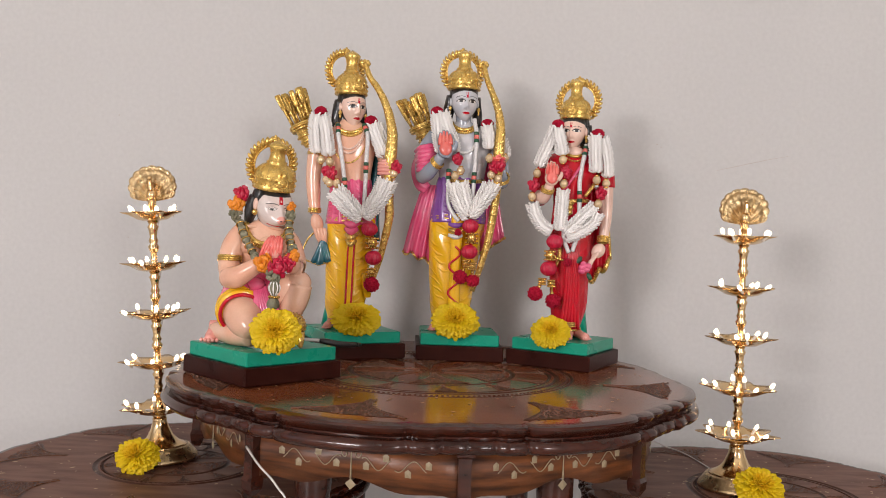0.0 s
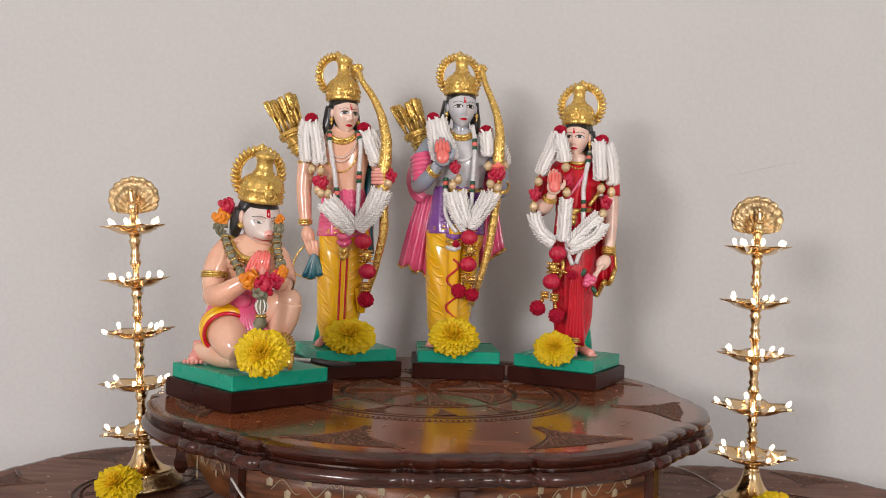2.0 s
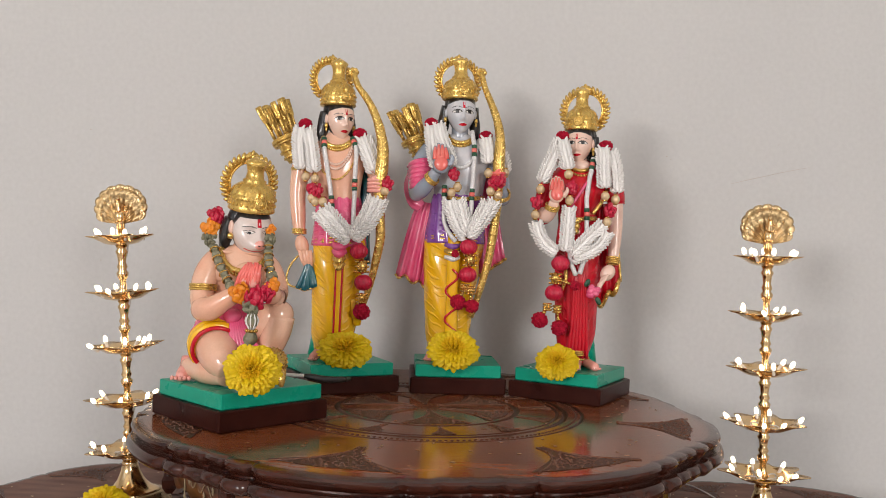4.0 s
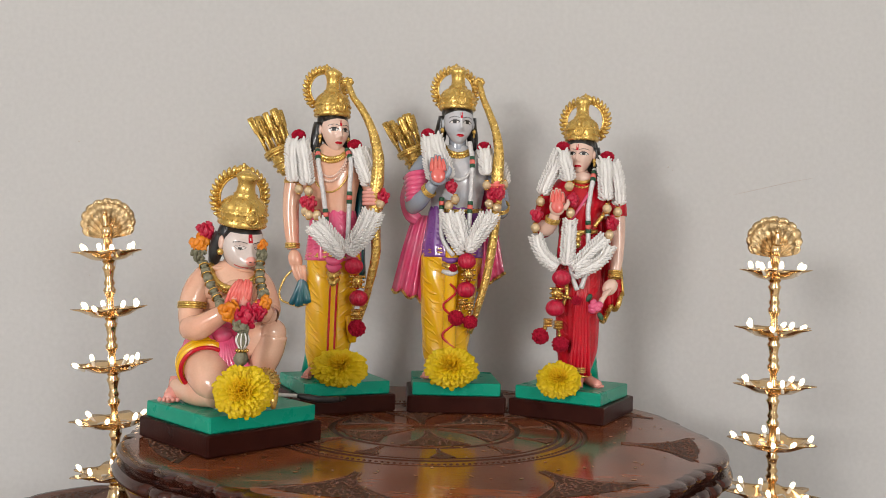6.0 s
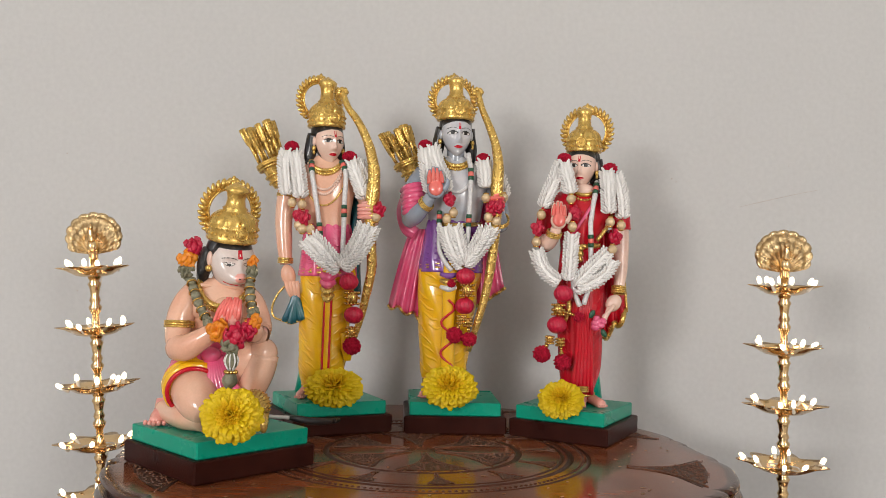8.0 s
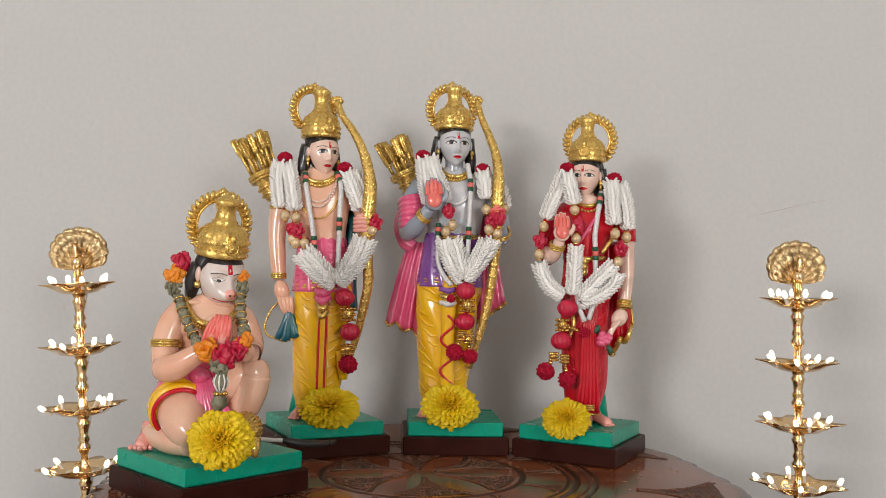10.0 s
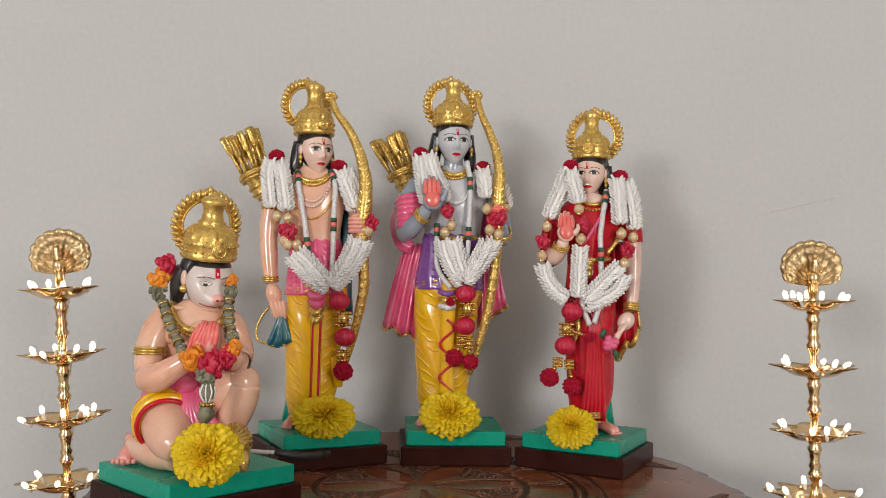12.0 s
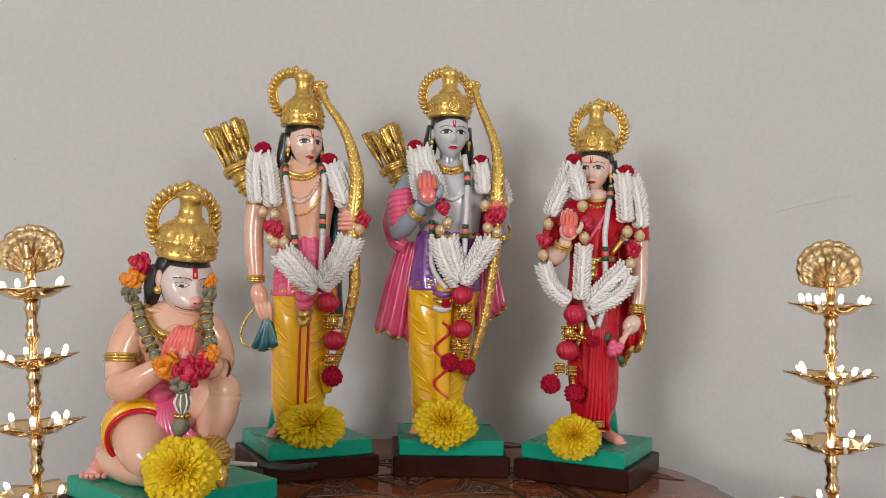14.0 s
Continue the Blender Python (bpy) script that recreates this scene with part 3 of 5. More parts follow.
        s.tube([pts[0], (7, 3, z - 5), (5.2, 4.6, z - 12), (3.6, 4.0, z - 22)], 0.7, CABLE, n=6, steps=4)
        part("wire", s, tray, "thin pale wire looped in the tray")
    # the fan-tailed bird on top
    s = Shape()
    z0 = 288
    s.tube([(0, 0, z0 - 8), (0, 0, z0 + 2), (0, 0, z0 + 10), (0, -1, z0 + 20)], [5, 3.2, 4.5, 5], BRASS, n=16)
    # tail feathers spread from the bird's back
    c, foot = (0, 2, z0 + 31), Vector((0, 0, z0 + 13))
    rows = []
    n = 88
    for f, y in ((0.10, 0.5), (0.30, 0.2), (0.50, 0.0), (0.52, -1.5), (0.70, -1.2), (0.72, 0.0), (0.88, 0.2), (0.90, -1.2), (0.97, -0.8), (1.0, 0.6)):
        row = []
        for j in range(n + 1):
            a = math.radians(-36 + 252 * j / n)
            rib = abs(math.sin(math.pi * 11 * j / n))
            lob = 1 + 0.055 * (rib ** 0.7 - 0.5) * (f > 0.8)
            rim = Vector((c[0] + 28 * math.cos(a) * lob, c[1], c[2] + 24.5 * math.sin(a) * lob))
            q = foot.lerp(rim, f)
            row.append((q.x, q.y + y - 1.3 * rib * (f > 0.25), q.z))
        rows.append(row)
    s.sheet(rows, BRASS_DULL, 1.4)
    s.ball((0, -2, z0 + 21), (5.5, 5, 8), BRASS, 16, 10)
    s.tube([(0, -4, z0 + 27), (0, -5.5, z0 + 33), (0, -5.5, z0 + 38)], [3.6, 2.4, 2.2], BRASS, n=12)
    s.ball((0, -6, z0 + 40), 3, BRASS, 12, 8)
    s.tube([(0, -8, z0 + 40), (0, -11.5, z0 + 38.5)], [1.2, 0.3], BRASS, n=8)
    part("finial", s, lp, "engraved brass fan-tailed bird")
    return lp


lamp((-0.311, 0.985, 0.4856), -4.2, 3, "five-tier brass lamp with lit bulbs on a side table")
lamp((0.357, 0.970, 0.4856), -0.6, 8, "five-tier brass lamp with lit bulbs on a side table")

# ---- flowers ----


def flower(at, axis, r, seed, squash, label):
    """A full yellow bloom of many curled petals, facing along axis."""
    rnd = random.Random(seed)
    m = Vector(axis).normalized().to_track_quat("Z", "Y").to_matrix().to_4x4()
    fl = thing("chrysanthemum", Matrix.Translation(at) @ m, label, "flower", "yellow blooms")
    s, core = Shape(), Shape()

    def petal(shape, a, el, base, long, wide, material, curl):
        d = Vector((math.cos(a) * math.cos(el), math.sin(a) * math.cos(el), math.sin(el)))
        up = Vector((-math.cos(a) * math.sin(el), -math.sin(a) * math.sin(el), math.cos(el)))
        sd = d.cross(up)
        rows = []
        for f, w, c in ((0, 0.4, 0), (0.4, 0.8, -0.02), (0.75, 1.0, 0.05), (0.93, 0.85, 0.15), (1.0, 0.45, 0.2)):
            p = Vector((0, 0, base)) + d * (long * f) + up * (long * c * curl)
            rows.append([p - sd * wide * w + up * wide * 0.35, p - up * wide * 0.12, p + sd * wide * w + up * wide * 0.35])
        shape.sheet(rows, material, r * 0.012, tuple(up))

    for lay, (count, el, long, wide) in enumerate(((28, -0.30, 0.95, 0.115), (30, -0.12, 1.0, 0.115), (32, 0.04, 1.0, 0.11), (32, 0.2, 0.96, 0.108), (30, 0.36, 0.93, 0.102), (28, 0.52, 0.88, 0.096), (26, 0.68, 0.83, 0.088), (24, 0.86, 0.78, 0.08))):
        for i in range(count):
            a = 2 * math.pi * (i + 0.5 * (lay % 2) + rnd.uniform(-0.25, 0.25)) / count
            petal(s, a, el + rnd.uniform(-0.1, 0.1), 0, r * long * rnd.uniform(0.9, 1.06), r * wide * rnd.uniform(0.8, 1.2), PETAL, rnd.uniform(-1.3, -0.1))
    for lay, (count, el, long) in enumerate(((24, 1.0, 0.69), (18, 1.14, 0.65), (12, 1.3, 0.62), (6, 1.45, 0.60))):
        for i in range(count):
            a = 2 * math.pi * (i + rnd.uniform(-0.3, 0.3)) / count
            petal(core, a, el, 0, r * (long + 0.05) * rnd.uniform(0.93, 1.05), r * 0.065, HEART, rnd.uniform(-1.0, 0.2))
    s.ball((0, 0, -r * 0.05), (r * 0.35, r * 0.35, r * 0.3), HEART, 12, 8)
    for q in (s, core):
        q.v = [(x * 1000, y * 1000 * squash, z * 1000 * 0.9) for x, y, z in q.v]
    part("petals", s, fl)
    part("heart", core, fl, "deeper yellow heart petals")
    return fl


flower((0.028, 1.030, 0.658), (-0.05, -1, 0.50), 0.0295, 1, 0.8, "full yellow bloom at the feet of a figure")
flower((-0.091, 1.010, 0.657), (0.05, -1, 0.6), 0.0305, 2, 0.68, "full yellow bloom at the feet of a figure")
flower((-0.144, 0.794, 0.663), (0.05, -1, 0.25), 0.0250, 3, 0.88, "full yellow bloom leaning on the kneeling figure")
flower((0.141, 1.003, 0.652), (-0.15, -1, 0.55), 0.0235, 4, 0.86, "yellow bloom drooping over the edge of a base")
flower((-0.318, 0.925, 0.503), (-0.25, -0.8, 0.7), 0.0265, 5, 0.8, "yellow bloom lying against a brass lamp base")
flower((0.360, 0.905, 0.505), (0.05, -0.8, 0.75), 0.0275, 6, 0.8, "yellow bloom lying against a brass lamp base")

# ---- cables ----
c = thing("lamp_cable", (0, 0, 0), "thin white cable hanging below the main table", "cable")
s = Shape(1.0)
s.tube([(-0.155, 0.74, 0.566), (-0.138, 0.715, 0.557), (-0.119, 0.70, 0.544), (-0.105, 0.69, 0.52), (-0.09, 0.69, 0.40), (-0.10, 0.72, 0.15), (-0.16, 0.8, 0.004), (-0.4, 0.9, 0.004)], 0.0010, CABLE, n=8)
part("cord", s, c)
c = thing("lamp_cable", (0, 0, 0), "thin white cable running behind a brass lamp", "cable")
s = Shape(1.0)
s.tube([(0.352, 1.005, 0.487), (0.351, 1.04, 0.4866), (0.340, 1.11, 0.4866), (0.325, 1.145, 0.4868), (0.30, 1.17, 0.484), (0.30, 1.21, 0.40), (0.31, 1.235, 0.2), (0.31, 1.235, 0.003)], 0.0009, CABLE, n=8)
part("cord", s, c)
c = thing("lead_with_connector", (0, 0, 0), "white lead ending in a black connector on the table", "cable")
s = Shape(1.0)
s.tube([(-0.152, 0.93, 0.640), (-0.138, 0.925, 0.640), (-0.121, 0.922, 0.640)], 0.0018, CABLE, n=8)
part("cord", s, c)
s = Shape(1.0)
s.tube([(-0.121, 0.922, 0.640), (-0.113, 0.924, 0.6385), (-0.103, 0.929, 0.636), (-0.093, 0.937, 0.6345), (-0.085, 0.948, 0.6335), (-0.080, 0.962, 0.632)], [0.0022, 0.0034, 0.0036, 0.0034, 0.0030, 0.0022], BLACK, n=10)
part("connector", s, c, "black plastic connector")

# ---- statues ----


def crown(s, c, base, half, dome, tip, ring, R, back=7):
    """A gilded crown: banded dome with a knob, and a scalloped hoop behind it."""
    x, y = c
    base_z = base
    rise, neck = dome - base, tip - dome
    lathe_at = [(half * 1.02, base - 5), (half * 1.08, base - 3.5), (half * 1.03, base - 1), (half * 1.02, base + 6), (half * 1.07, base + 7.5), (half * 1.0, base + 9), (half * 0.98, base + rise * 0.55), (half * 0.86, base + rise * 0.76),
                (half * 0.66, base + rise * 0.92), (half * 0.50, dome), (half * 0.54, dome + 1.5), (half * 0.42, dome + 3), (half * 0.37, dome + neck * 0.38), (half * 0.42, dome + neck * 0.6), (half * 0.55, dome + neck * 0.74), (half * 0.40, dome + neck * 0.84), (0.4, tip)]
    n = 56
    rings = []
    for r, z in lathe_at:
        fl = 0.05 if base + 9 < z < dome else 0.0
        rings.append([(x + r * (1 + fl * math.cos(14 * t)) * math.cos(t), y + r * (1 + fl * math.cos(14 * t)) * math.sin(t), z) for t in (2 * math.pi * j / n for j in range(n))])
    s.rings(rings, GOLD)
    for j in range(26):
        t = 2 * math.pi * j / 26
        s.ball((x + half * 1.06 * math.cos(t), y + half * 1.06 * math.sin(t), base + 7), 1.1, GOLD, 6, 4)
    # medallion on the front of the band
    s.ball((x, y - half * 1.02, base + 4), (6.2, 2.2, 6.2), GOLD, 18, 10)
    s.tube([(x + 4.6 * math.cos(t), y - half * 1.02 - 1.7, base + 4 + 4.6 * math.sin(t)) for t in (2 * math.pi * j / 16 for j in range(16))], 0.9, GOLD, n=6, steps=2, closed=True)
    s.ball((x, y - half * 1.02 - 2.0, base + 4), (2.0, 1.4, 2.0), GOLD, 10, 6)
    s.tube([(x, y - half * 1.02, base + 9), (x, y - half * 1.0 - 1, base + 13), (x, y - half * 0.94, base + 17)], [2.6, 2.4, 0.8], GOLD, n=9)
    rx, rz = ring
    a0, a1 = -48, 228
    pts = [(rx + (R - 4.5) * math.cos(radians(a)), y + back, rz + (R - 4.5) * math.sin(radians(a))) for a in np.linspace(a0, a1, 24)]
    s.tube(pts, 2.8, GOLD, n=10, steps=2, flat=1.0)
    pts = [(rx + (R - 7.3) * math.cos(radians(a)), y + back - 2.2, rz + (R - 7.3) * math.sin(radians(a))) for a in np.linspace(a0, a1, 24)]
    s.tube(pts, 1.1, GOLD, n=6, steps=2)
    for a in np.linspace(a0 + 6, a1 - 6, 25):
        q = radians(a)
        up = 1 if a < 90 else -1
        w = radians(a + 62 * up)
        base = Vector((rx + (R - 5.5) * math.cos(q), y + back - 1, rz + (R - 5.5) * math.sin(q)))
        rad, lean = Vector((math.cos(q), 0, math.sin(q))), Vector((math.cos(w), 0, math.sin(w)))
        s.tube([base - lean * 1.5, base + rad * 2.6 + Vector((0, -1.2, 0)), base + rad * 4.6 + lean * 1.6 + Vector((0, -0.8, 0)), base + rad * 5.6 + lean * 3.6], [1.5, 2.3, 2.0, 0.7], GOLD, n=8, steps=3)
    for i in range(5):
        s.ball((rx + (i - 2) * 3.0, y + back - 2, rz + R + 0.5 - abs(i - 2) * 1.8), (2.4, 2.2, 3.0), GOLD, 8, 6)
    s.ball((rx, y + back - 2, rz + R + 1.8), (1.8, 1.8, 2.4), GOLD, 8, 6)
    for a in (a0, a1):
        q = radians(a)
        turn_way = 1 if a > 90 else -1
        curl = [(rx + (R - 3) * math.cos(q) + turn_way * (4.2 - 0.32 * j) * math.cos(j * 0.75 + 1.2), y + back - 2, rz + (R - 3) * math.sin(q) + (4.2 - 0.32 * j) * math.sin(j * 0.75 + 1.2)) for j in range(11)]
        s.tube(curl, 1.5, GOLD, n=7, steps=2)
    for lift, num, size in ((1.5, 26, 1.0), (9, 24, 1.0)):
        rr = half * (1.05 if lift < 5 else 0.99)
        for j in range(num):
            t = 2 * math.pi * j / num
            s.ball((x + rr * math.cos(t), y + rr * math.sin(t), base_z + lift), (size, size, size * 1.3), GOLD, 7, 5)


def bump(u, w, u0, w0, su, sw):
    return math.exp(-((u - u0) / su) ** 2 - ((w - w0) / sw) ** 2)


def modelled_head(s, c, r, relief, paint, jaw=0.46):
    """A head as one closed skin: relief(u, w) raises the face in mm, paint(u, w, front) names its enamel; u, w run from -1 to 1 over the face."""
    x, y, z = c
    rx, ry, rz = r
    cols, rows = 220, 150
    verts, names = [], []
    for i in range(rows + 1):
        e = -math.pi / 2 + math.pi * (0.01 + 0.98 * i / rows)
        for j in range(cols):
            v = 2 * j / cols - 1
            t = -math.pi / 2 + math.pi * (0.55 * v + 0.45 * v ** 3)
            q = (math.cos(e) * math.cos(t), math.cos(e) * math.sin(t), math.sin(e))
            low = max(0.0, -q[2] - 0.1)
            px = q[0] * (1 - jaw * low ** 1.6)
            front = max(0.0, -q[1])
            py = q[1] * ry * (1 - 0.10 * low) - min(1.0, front * 2.2) * relief(px, q[2]) - 0.08 * ry * low
            verts.append((x + px * rx, y + py, z + q[2] * rz))
            names.append((px, q[2], -q[1]))
    groups = {}
    for i in range(rows):
        for j in range(cols):
            f = (i * cols + j, i * cols + (j + 1) % cols, (i + 1) * cols + (j + 1) % cols, (i + 1) * cols + j)
            u, w, d = (sum(names[k][m] for k in f) / 4 for m in range(3))
            groups.setdefault(paint(u, w, d), []).append(f)
    for material, faces in groups.items():
        used = sorted({k for f in faces for k in f})
        place = {k: n for n, k in enumerate(used)}
        s.add([verts[k] for k in used], [[place[k] for k in f] for f in faces], material)


def head(s, c, r, skin, turn=0, lips=RED, mark=RED):
    """A painted head: modelled brow, nose, lips and chin, long eyes with dark lids, hair, ears and ear drops."""
    x, y, z = c
    rx, ry, rz = r

    def relief(u, w):
        h = 2.0 * bump(u, w, 0, -0.12, 0.13, 0.24) + 3.6 * bump(u, w, 0, -0.36, 0.15, 0.11) + 0.9 * bump(abs(u), w, 0.17, -0.42, 0.09, 0.06)
        h += -1.7 * bump(abs(u), w, 0.42, -0.10, 0.26, 0.10) + 1.0 * bump(abs(u), w, 0.45, -0.11, 0.17, 0.055) + 0.6 * bump(abs(u), w, 0.4, 0.09, 0.3, 0.08)
        h += 1.0 * bump(u, w, 0, -0.585, 0.22, 0.04) + 1.1 * bump(u, w, 0, -0.67, 0.19, 0.045) - 0.5 * bump(u, w, 0, -0.625, 0.3, 0.02)
        return h + 1.9 * bump(u, w, 0, -0.90, 0.26, 0.13) + 0.8 * bump(abs(u), w, 0.5, -0.38, 0.24, 0.2)

    def paint(u, w, d):
        if d < 0.10 + 0.9 * max(0.0, w - 0.05) or w > 0.20 + 0.17 * (1 - min(1.0, abs(u)) ** 2):
            return HAIR
        a = abs(u)
        if w > 0.05 and a < 0.075 and w < 0.30 and not (a < 0.028 and w > 0.16):
            return mark
        e = (a - 0.43) / 0.28
        lid = -0.11 - 0.01 * e + 0.070 * (1 - e * e)
        base = -0.11 - 0.01 * e - 0.048 * (1 - e * e)
        if abs(e) < 1 and base < w < lid:
            return HAIR if abs(e + 0.02) < 0.42 else WHITE
        if abs(e) < 1.14 and (lid - 0.005 <= w < lid + 0.042 or base - 0.014 < w <= base + 0.004):
            return HAIR
        b = (a - 0.44) / 0.34
        if abs(b) < 1 and abs(w - (0.055 + 0.055 * (1 - b * b))) < 0.013:
            return HAIR
        m = u / 0.27
        if abs(m) < 1 and -0.632 - 0.060 * (1 - m * m) < w < -0.618 + 0.050 * (1 - m * m) * (1 - 0.35 * bump(u, 0, 0, 0, 0.05, 1)):
            return lips
        return skin

    modelled_head(s, (x, y, z - 2), (rx, ry, rz + 3), relief, paint)
    s.ball((x, y + ry * 0.34, z + rz * 0.18), (rx * 1.07, ry * 0.90, rz * 1.0), HAIR, 24, 16)
    for d in (-1, 1):
        s.ball((x + d * rx * 1.0, y + 1, z - rz * 0.20), (2.0, 3.4, 5.4), skin, 12, 8)
        s.ball((x + d * rx * 1.06, y - 1, z - rz * 0.52), (2.3, 2.3, 3.0), GOLD, 10, 7)
        s.ball((x + d * rx * 1.06, y - 1, z - rz * 0.70), (1.5, 1.5, 2.6), GOLD, 8, 6)
        s.tube([(x + d * rx * 0.92, y + 6, z + 4), (x + d * rx * 1.04, y + 8, z - rz * 0.5), (x + d * rx * 1.16, y + 9, z - rz * 1.15), (x + d * rx * 1.24, y + 6, z - rz * 1.5)], [6, 6.6, 5.4, 2.2], HAIR, n=16, wobble=lambda u, t: 0.10 * math.sin(5 * t + 9 * u))


def hand_up(s, c, size, skin, tilt=0):
    """An open palm with fingers together, held up towards the viewer."""
    x, y, z = c
    m = Euler((radians(-8), radians(tilt), 0)).to_matrix()

    def w(p):
        return Vector(c) + m @ Vector(p)
    s.ball(w((0, 1, -size * 0.25)), (size * 0.48, size * 0.2, size * 0.5), skin, 16, 10, turn=(-8, tilt, 0))
    s.ball(w((0, -size * 0.10, -size * 0.22)), (size * 0.38, size * 0.14, size * 0.42), PALM, 14, 9, turn=(-8, tilt, 0))
    for i, (o, l) in enumerate(((-0.33, 0.78), (-0.11, 0.92), (0.11, 0.88), (0.32, 0.70))):
        s.tube([w((o * size, 0, 0)), w((o * size * 0.95, 0, l * size * 0.55)), w((o * size * 0.85, 0.6, l * size))], [size * 0.15, size * 0.145, size * 0.09], skin, n=10, steps=3)
        s.tube([w((o * size, -size * 0.07, 0)), w((o * size * 0.95, -size * 0.07, l * size * 0.5)), w((o * size * 0.86, -size * 0.05, l * size * 0.92))], [size * 0.125, size * 0.12, size * 0.06], PALM, n=8, steps=3)
    s.tube([w((size * 0.42, 0, -size * 0.35)), w((size * 0.62, -2, 0)), w((size * 0.58, -2, size * 0.22))], [size * 0.16, size * 0.13, size * 0.07], skin, n=10, steps=3)


def bangles(s, c, r, count=3, way=(0, 0, 1)):
    d = Vector(way).normalized()
    for i in range(count):
        o = Vector(c) + d * ((i - (count - 1) / 2) * 2.1)
        x = d.orthogonal().normalized()
        y = d.cross(x)
        pts = [o + x * r * math.cos(t) + y * r * math.sin(t) for t in (2 * math.pi * j / 14 for j in range(14))]
        s.tube(pts, 1.15, GOLD, n=6, steps=2, closed=True)


def arm(s, pts, rad, skin):
    s.tube(pts, rad, skin, n=16, steps=5)


def fist(s, c, skin, way=1):
    x, y, z = c
    s.ball((x, y, z), (9, 8, 9), skin, 16, 10)
    for i in range(4):
        s.tube([(x - 8 * way, y - 4, z + 6 - i * 4), (x - 3 * way, y - 8, z + 6 - i * 4), (x + 4 * way, y - 8, z + 6 - i * 4), (x + 7 * way, y - 4, z + 6 - i * 4)], 2.3, skin, n=8, steps=3)
    s.tube([(x - 4 * way, y - 7, z + 8), (x + 2 * way, y - 9, z + 10)], [2.5, 1.8], skin, n=8)


def bow(s, pts, rad, grip):
    s.tube(pts, rad, GOLD, n=12, steps=6, wobble=lambda u, t: 0.025 * math.sin(75 * u + 2 * t))
    x, y, z = pts[0]
    for i in range(7):
        a = i * 0.9
        s.ball((x + 4 * math.cos(a), y, z + 3 * math.sin(a)), 3, GOLD, 8, 6)
    P, W = spline(pts, rad, 6)
    for i in range(2, len(P) - 2, 2):
        for d in (-1, 1):
            s.ball(P[i] + np.array((d * W[i] * 0.4, -W[i] * 0.86, 0)), (W[i] * 0.26, 0.9, W[i] * 0.62), GOLD, 7, 5, turn=(0, d * 32, 0))


def quiver(s, low, high, r):
    """A ribbed gilded cup holding a bundle of arrows, of which the fletched ends stand out."""
    low, high = Vector(low), Vector(high)
    d = (high - low).normalized()
    L = (high - low).length
    x = Vector((0, 1, 0)).cross(d).normalized()
    y = d.cross(x)
    cup = low + d * L * 0.36
    s.tube([low - d * 12, low - d * 4, low + d * L * 0.2, cup - d * 2, cup], [r * 0.50, r * 0.62, r * 0.72, r * 0.86, r * 0.90], GOLD, n=24, steps=3)
    for f, k in ((-0.12, 0.64), (0.04, 0.72), (0.26, 0.92), (0.33, 0.98), (0.38, 0.96)):
        o = low + d * L * f
        s.tube([o + x * r * k * math.cos(t) + y * r * k * math.sin(t) for t in (2 * math.pi * j / 18 for j in range(18))], 1.7, GOLD, n=7, steps=2, closed=True)
    for i in range(14):
        ring, a = (0.74, 2 * math.pi * i / 9) if i < 9 else (0.34, 2 * math.pi * i / 5 + 0.4)
        o = cup + (x * math.cos(a) + y * math.sin(a)) * r * ring
        tip = o + d * (L * 0.64 + 16 + 4.5 * math.sin(i * 2.7)) + x * (4 * math.cos(a))
        s.tube([o - d * 4, tip - d * 5], [1.9, 1.9], GOLD, n=7, steps=2)
        way = (tip - o).normalized()
        for turn_by in (0.3 + i, 0.3 + i + math.pi / 2):
            side = x * math.cos(turn_by) + y * math.sin(turn_by)
            rows = []
            for along, wide in ((-24, 0.8), (-20, 3.4), (-12, 3.8), (-5, 3.9), (-1, 3.8)):
                q = tip + way * along
                rows.append([q - side * wide - way * wide * 0.25, q, q + side * wide - way * wide * 0.25])
            s.sheet(rows, GOLD, 1.7, tuple(way.cross(side)))


def plinth(s, size, yaw, bsize):
    s.slab((0, 0), bsize, -32.8, -14, yaw, BROWN, 1.6)
    s.slab((0, 0), size, -14, 0, yaw, GREEN, 1.0)


def necklace(s, c, rx, drop, material, r=1.6, beads=0, chest=None, high=0.0):
    """A chain lying on the chest, whose front is given by the sections of the torso."""
    x, z = c
    zs = [q[0] for q in chest]

    def front(px, pz):
        cx, cy, ax, ay = (float(np.interp(pz, zs, [q[i] for q in chest])) for i in (1, 2, 3, 4))
        k = max(0.12, 1 - ((px - cx) / max(ax, 1)) ** 2)
        return cy - ay * math.sqrt(k) - r * 0.75

    pts = []
    for j in range(15):
        t = math.pi * j / 14
        px, pz = x - rx * math.cos(t), z - drop * math.sin(t) ** 1.15
        pts.append((px, front(px, pz), pz))
    if beads:
        P, _ = spline(pts, 1, 6)
        for p in P[:: max(1, len(P) // beads)]:
            s.ball(p, r, material, 8, 6)
    else:
        s.tube(pts, r, material, n=8, steps=3)


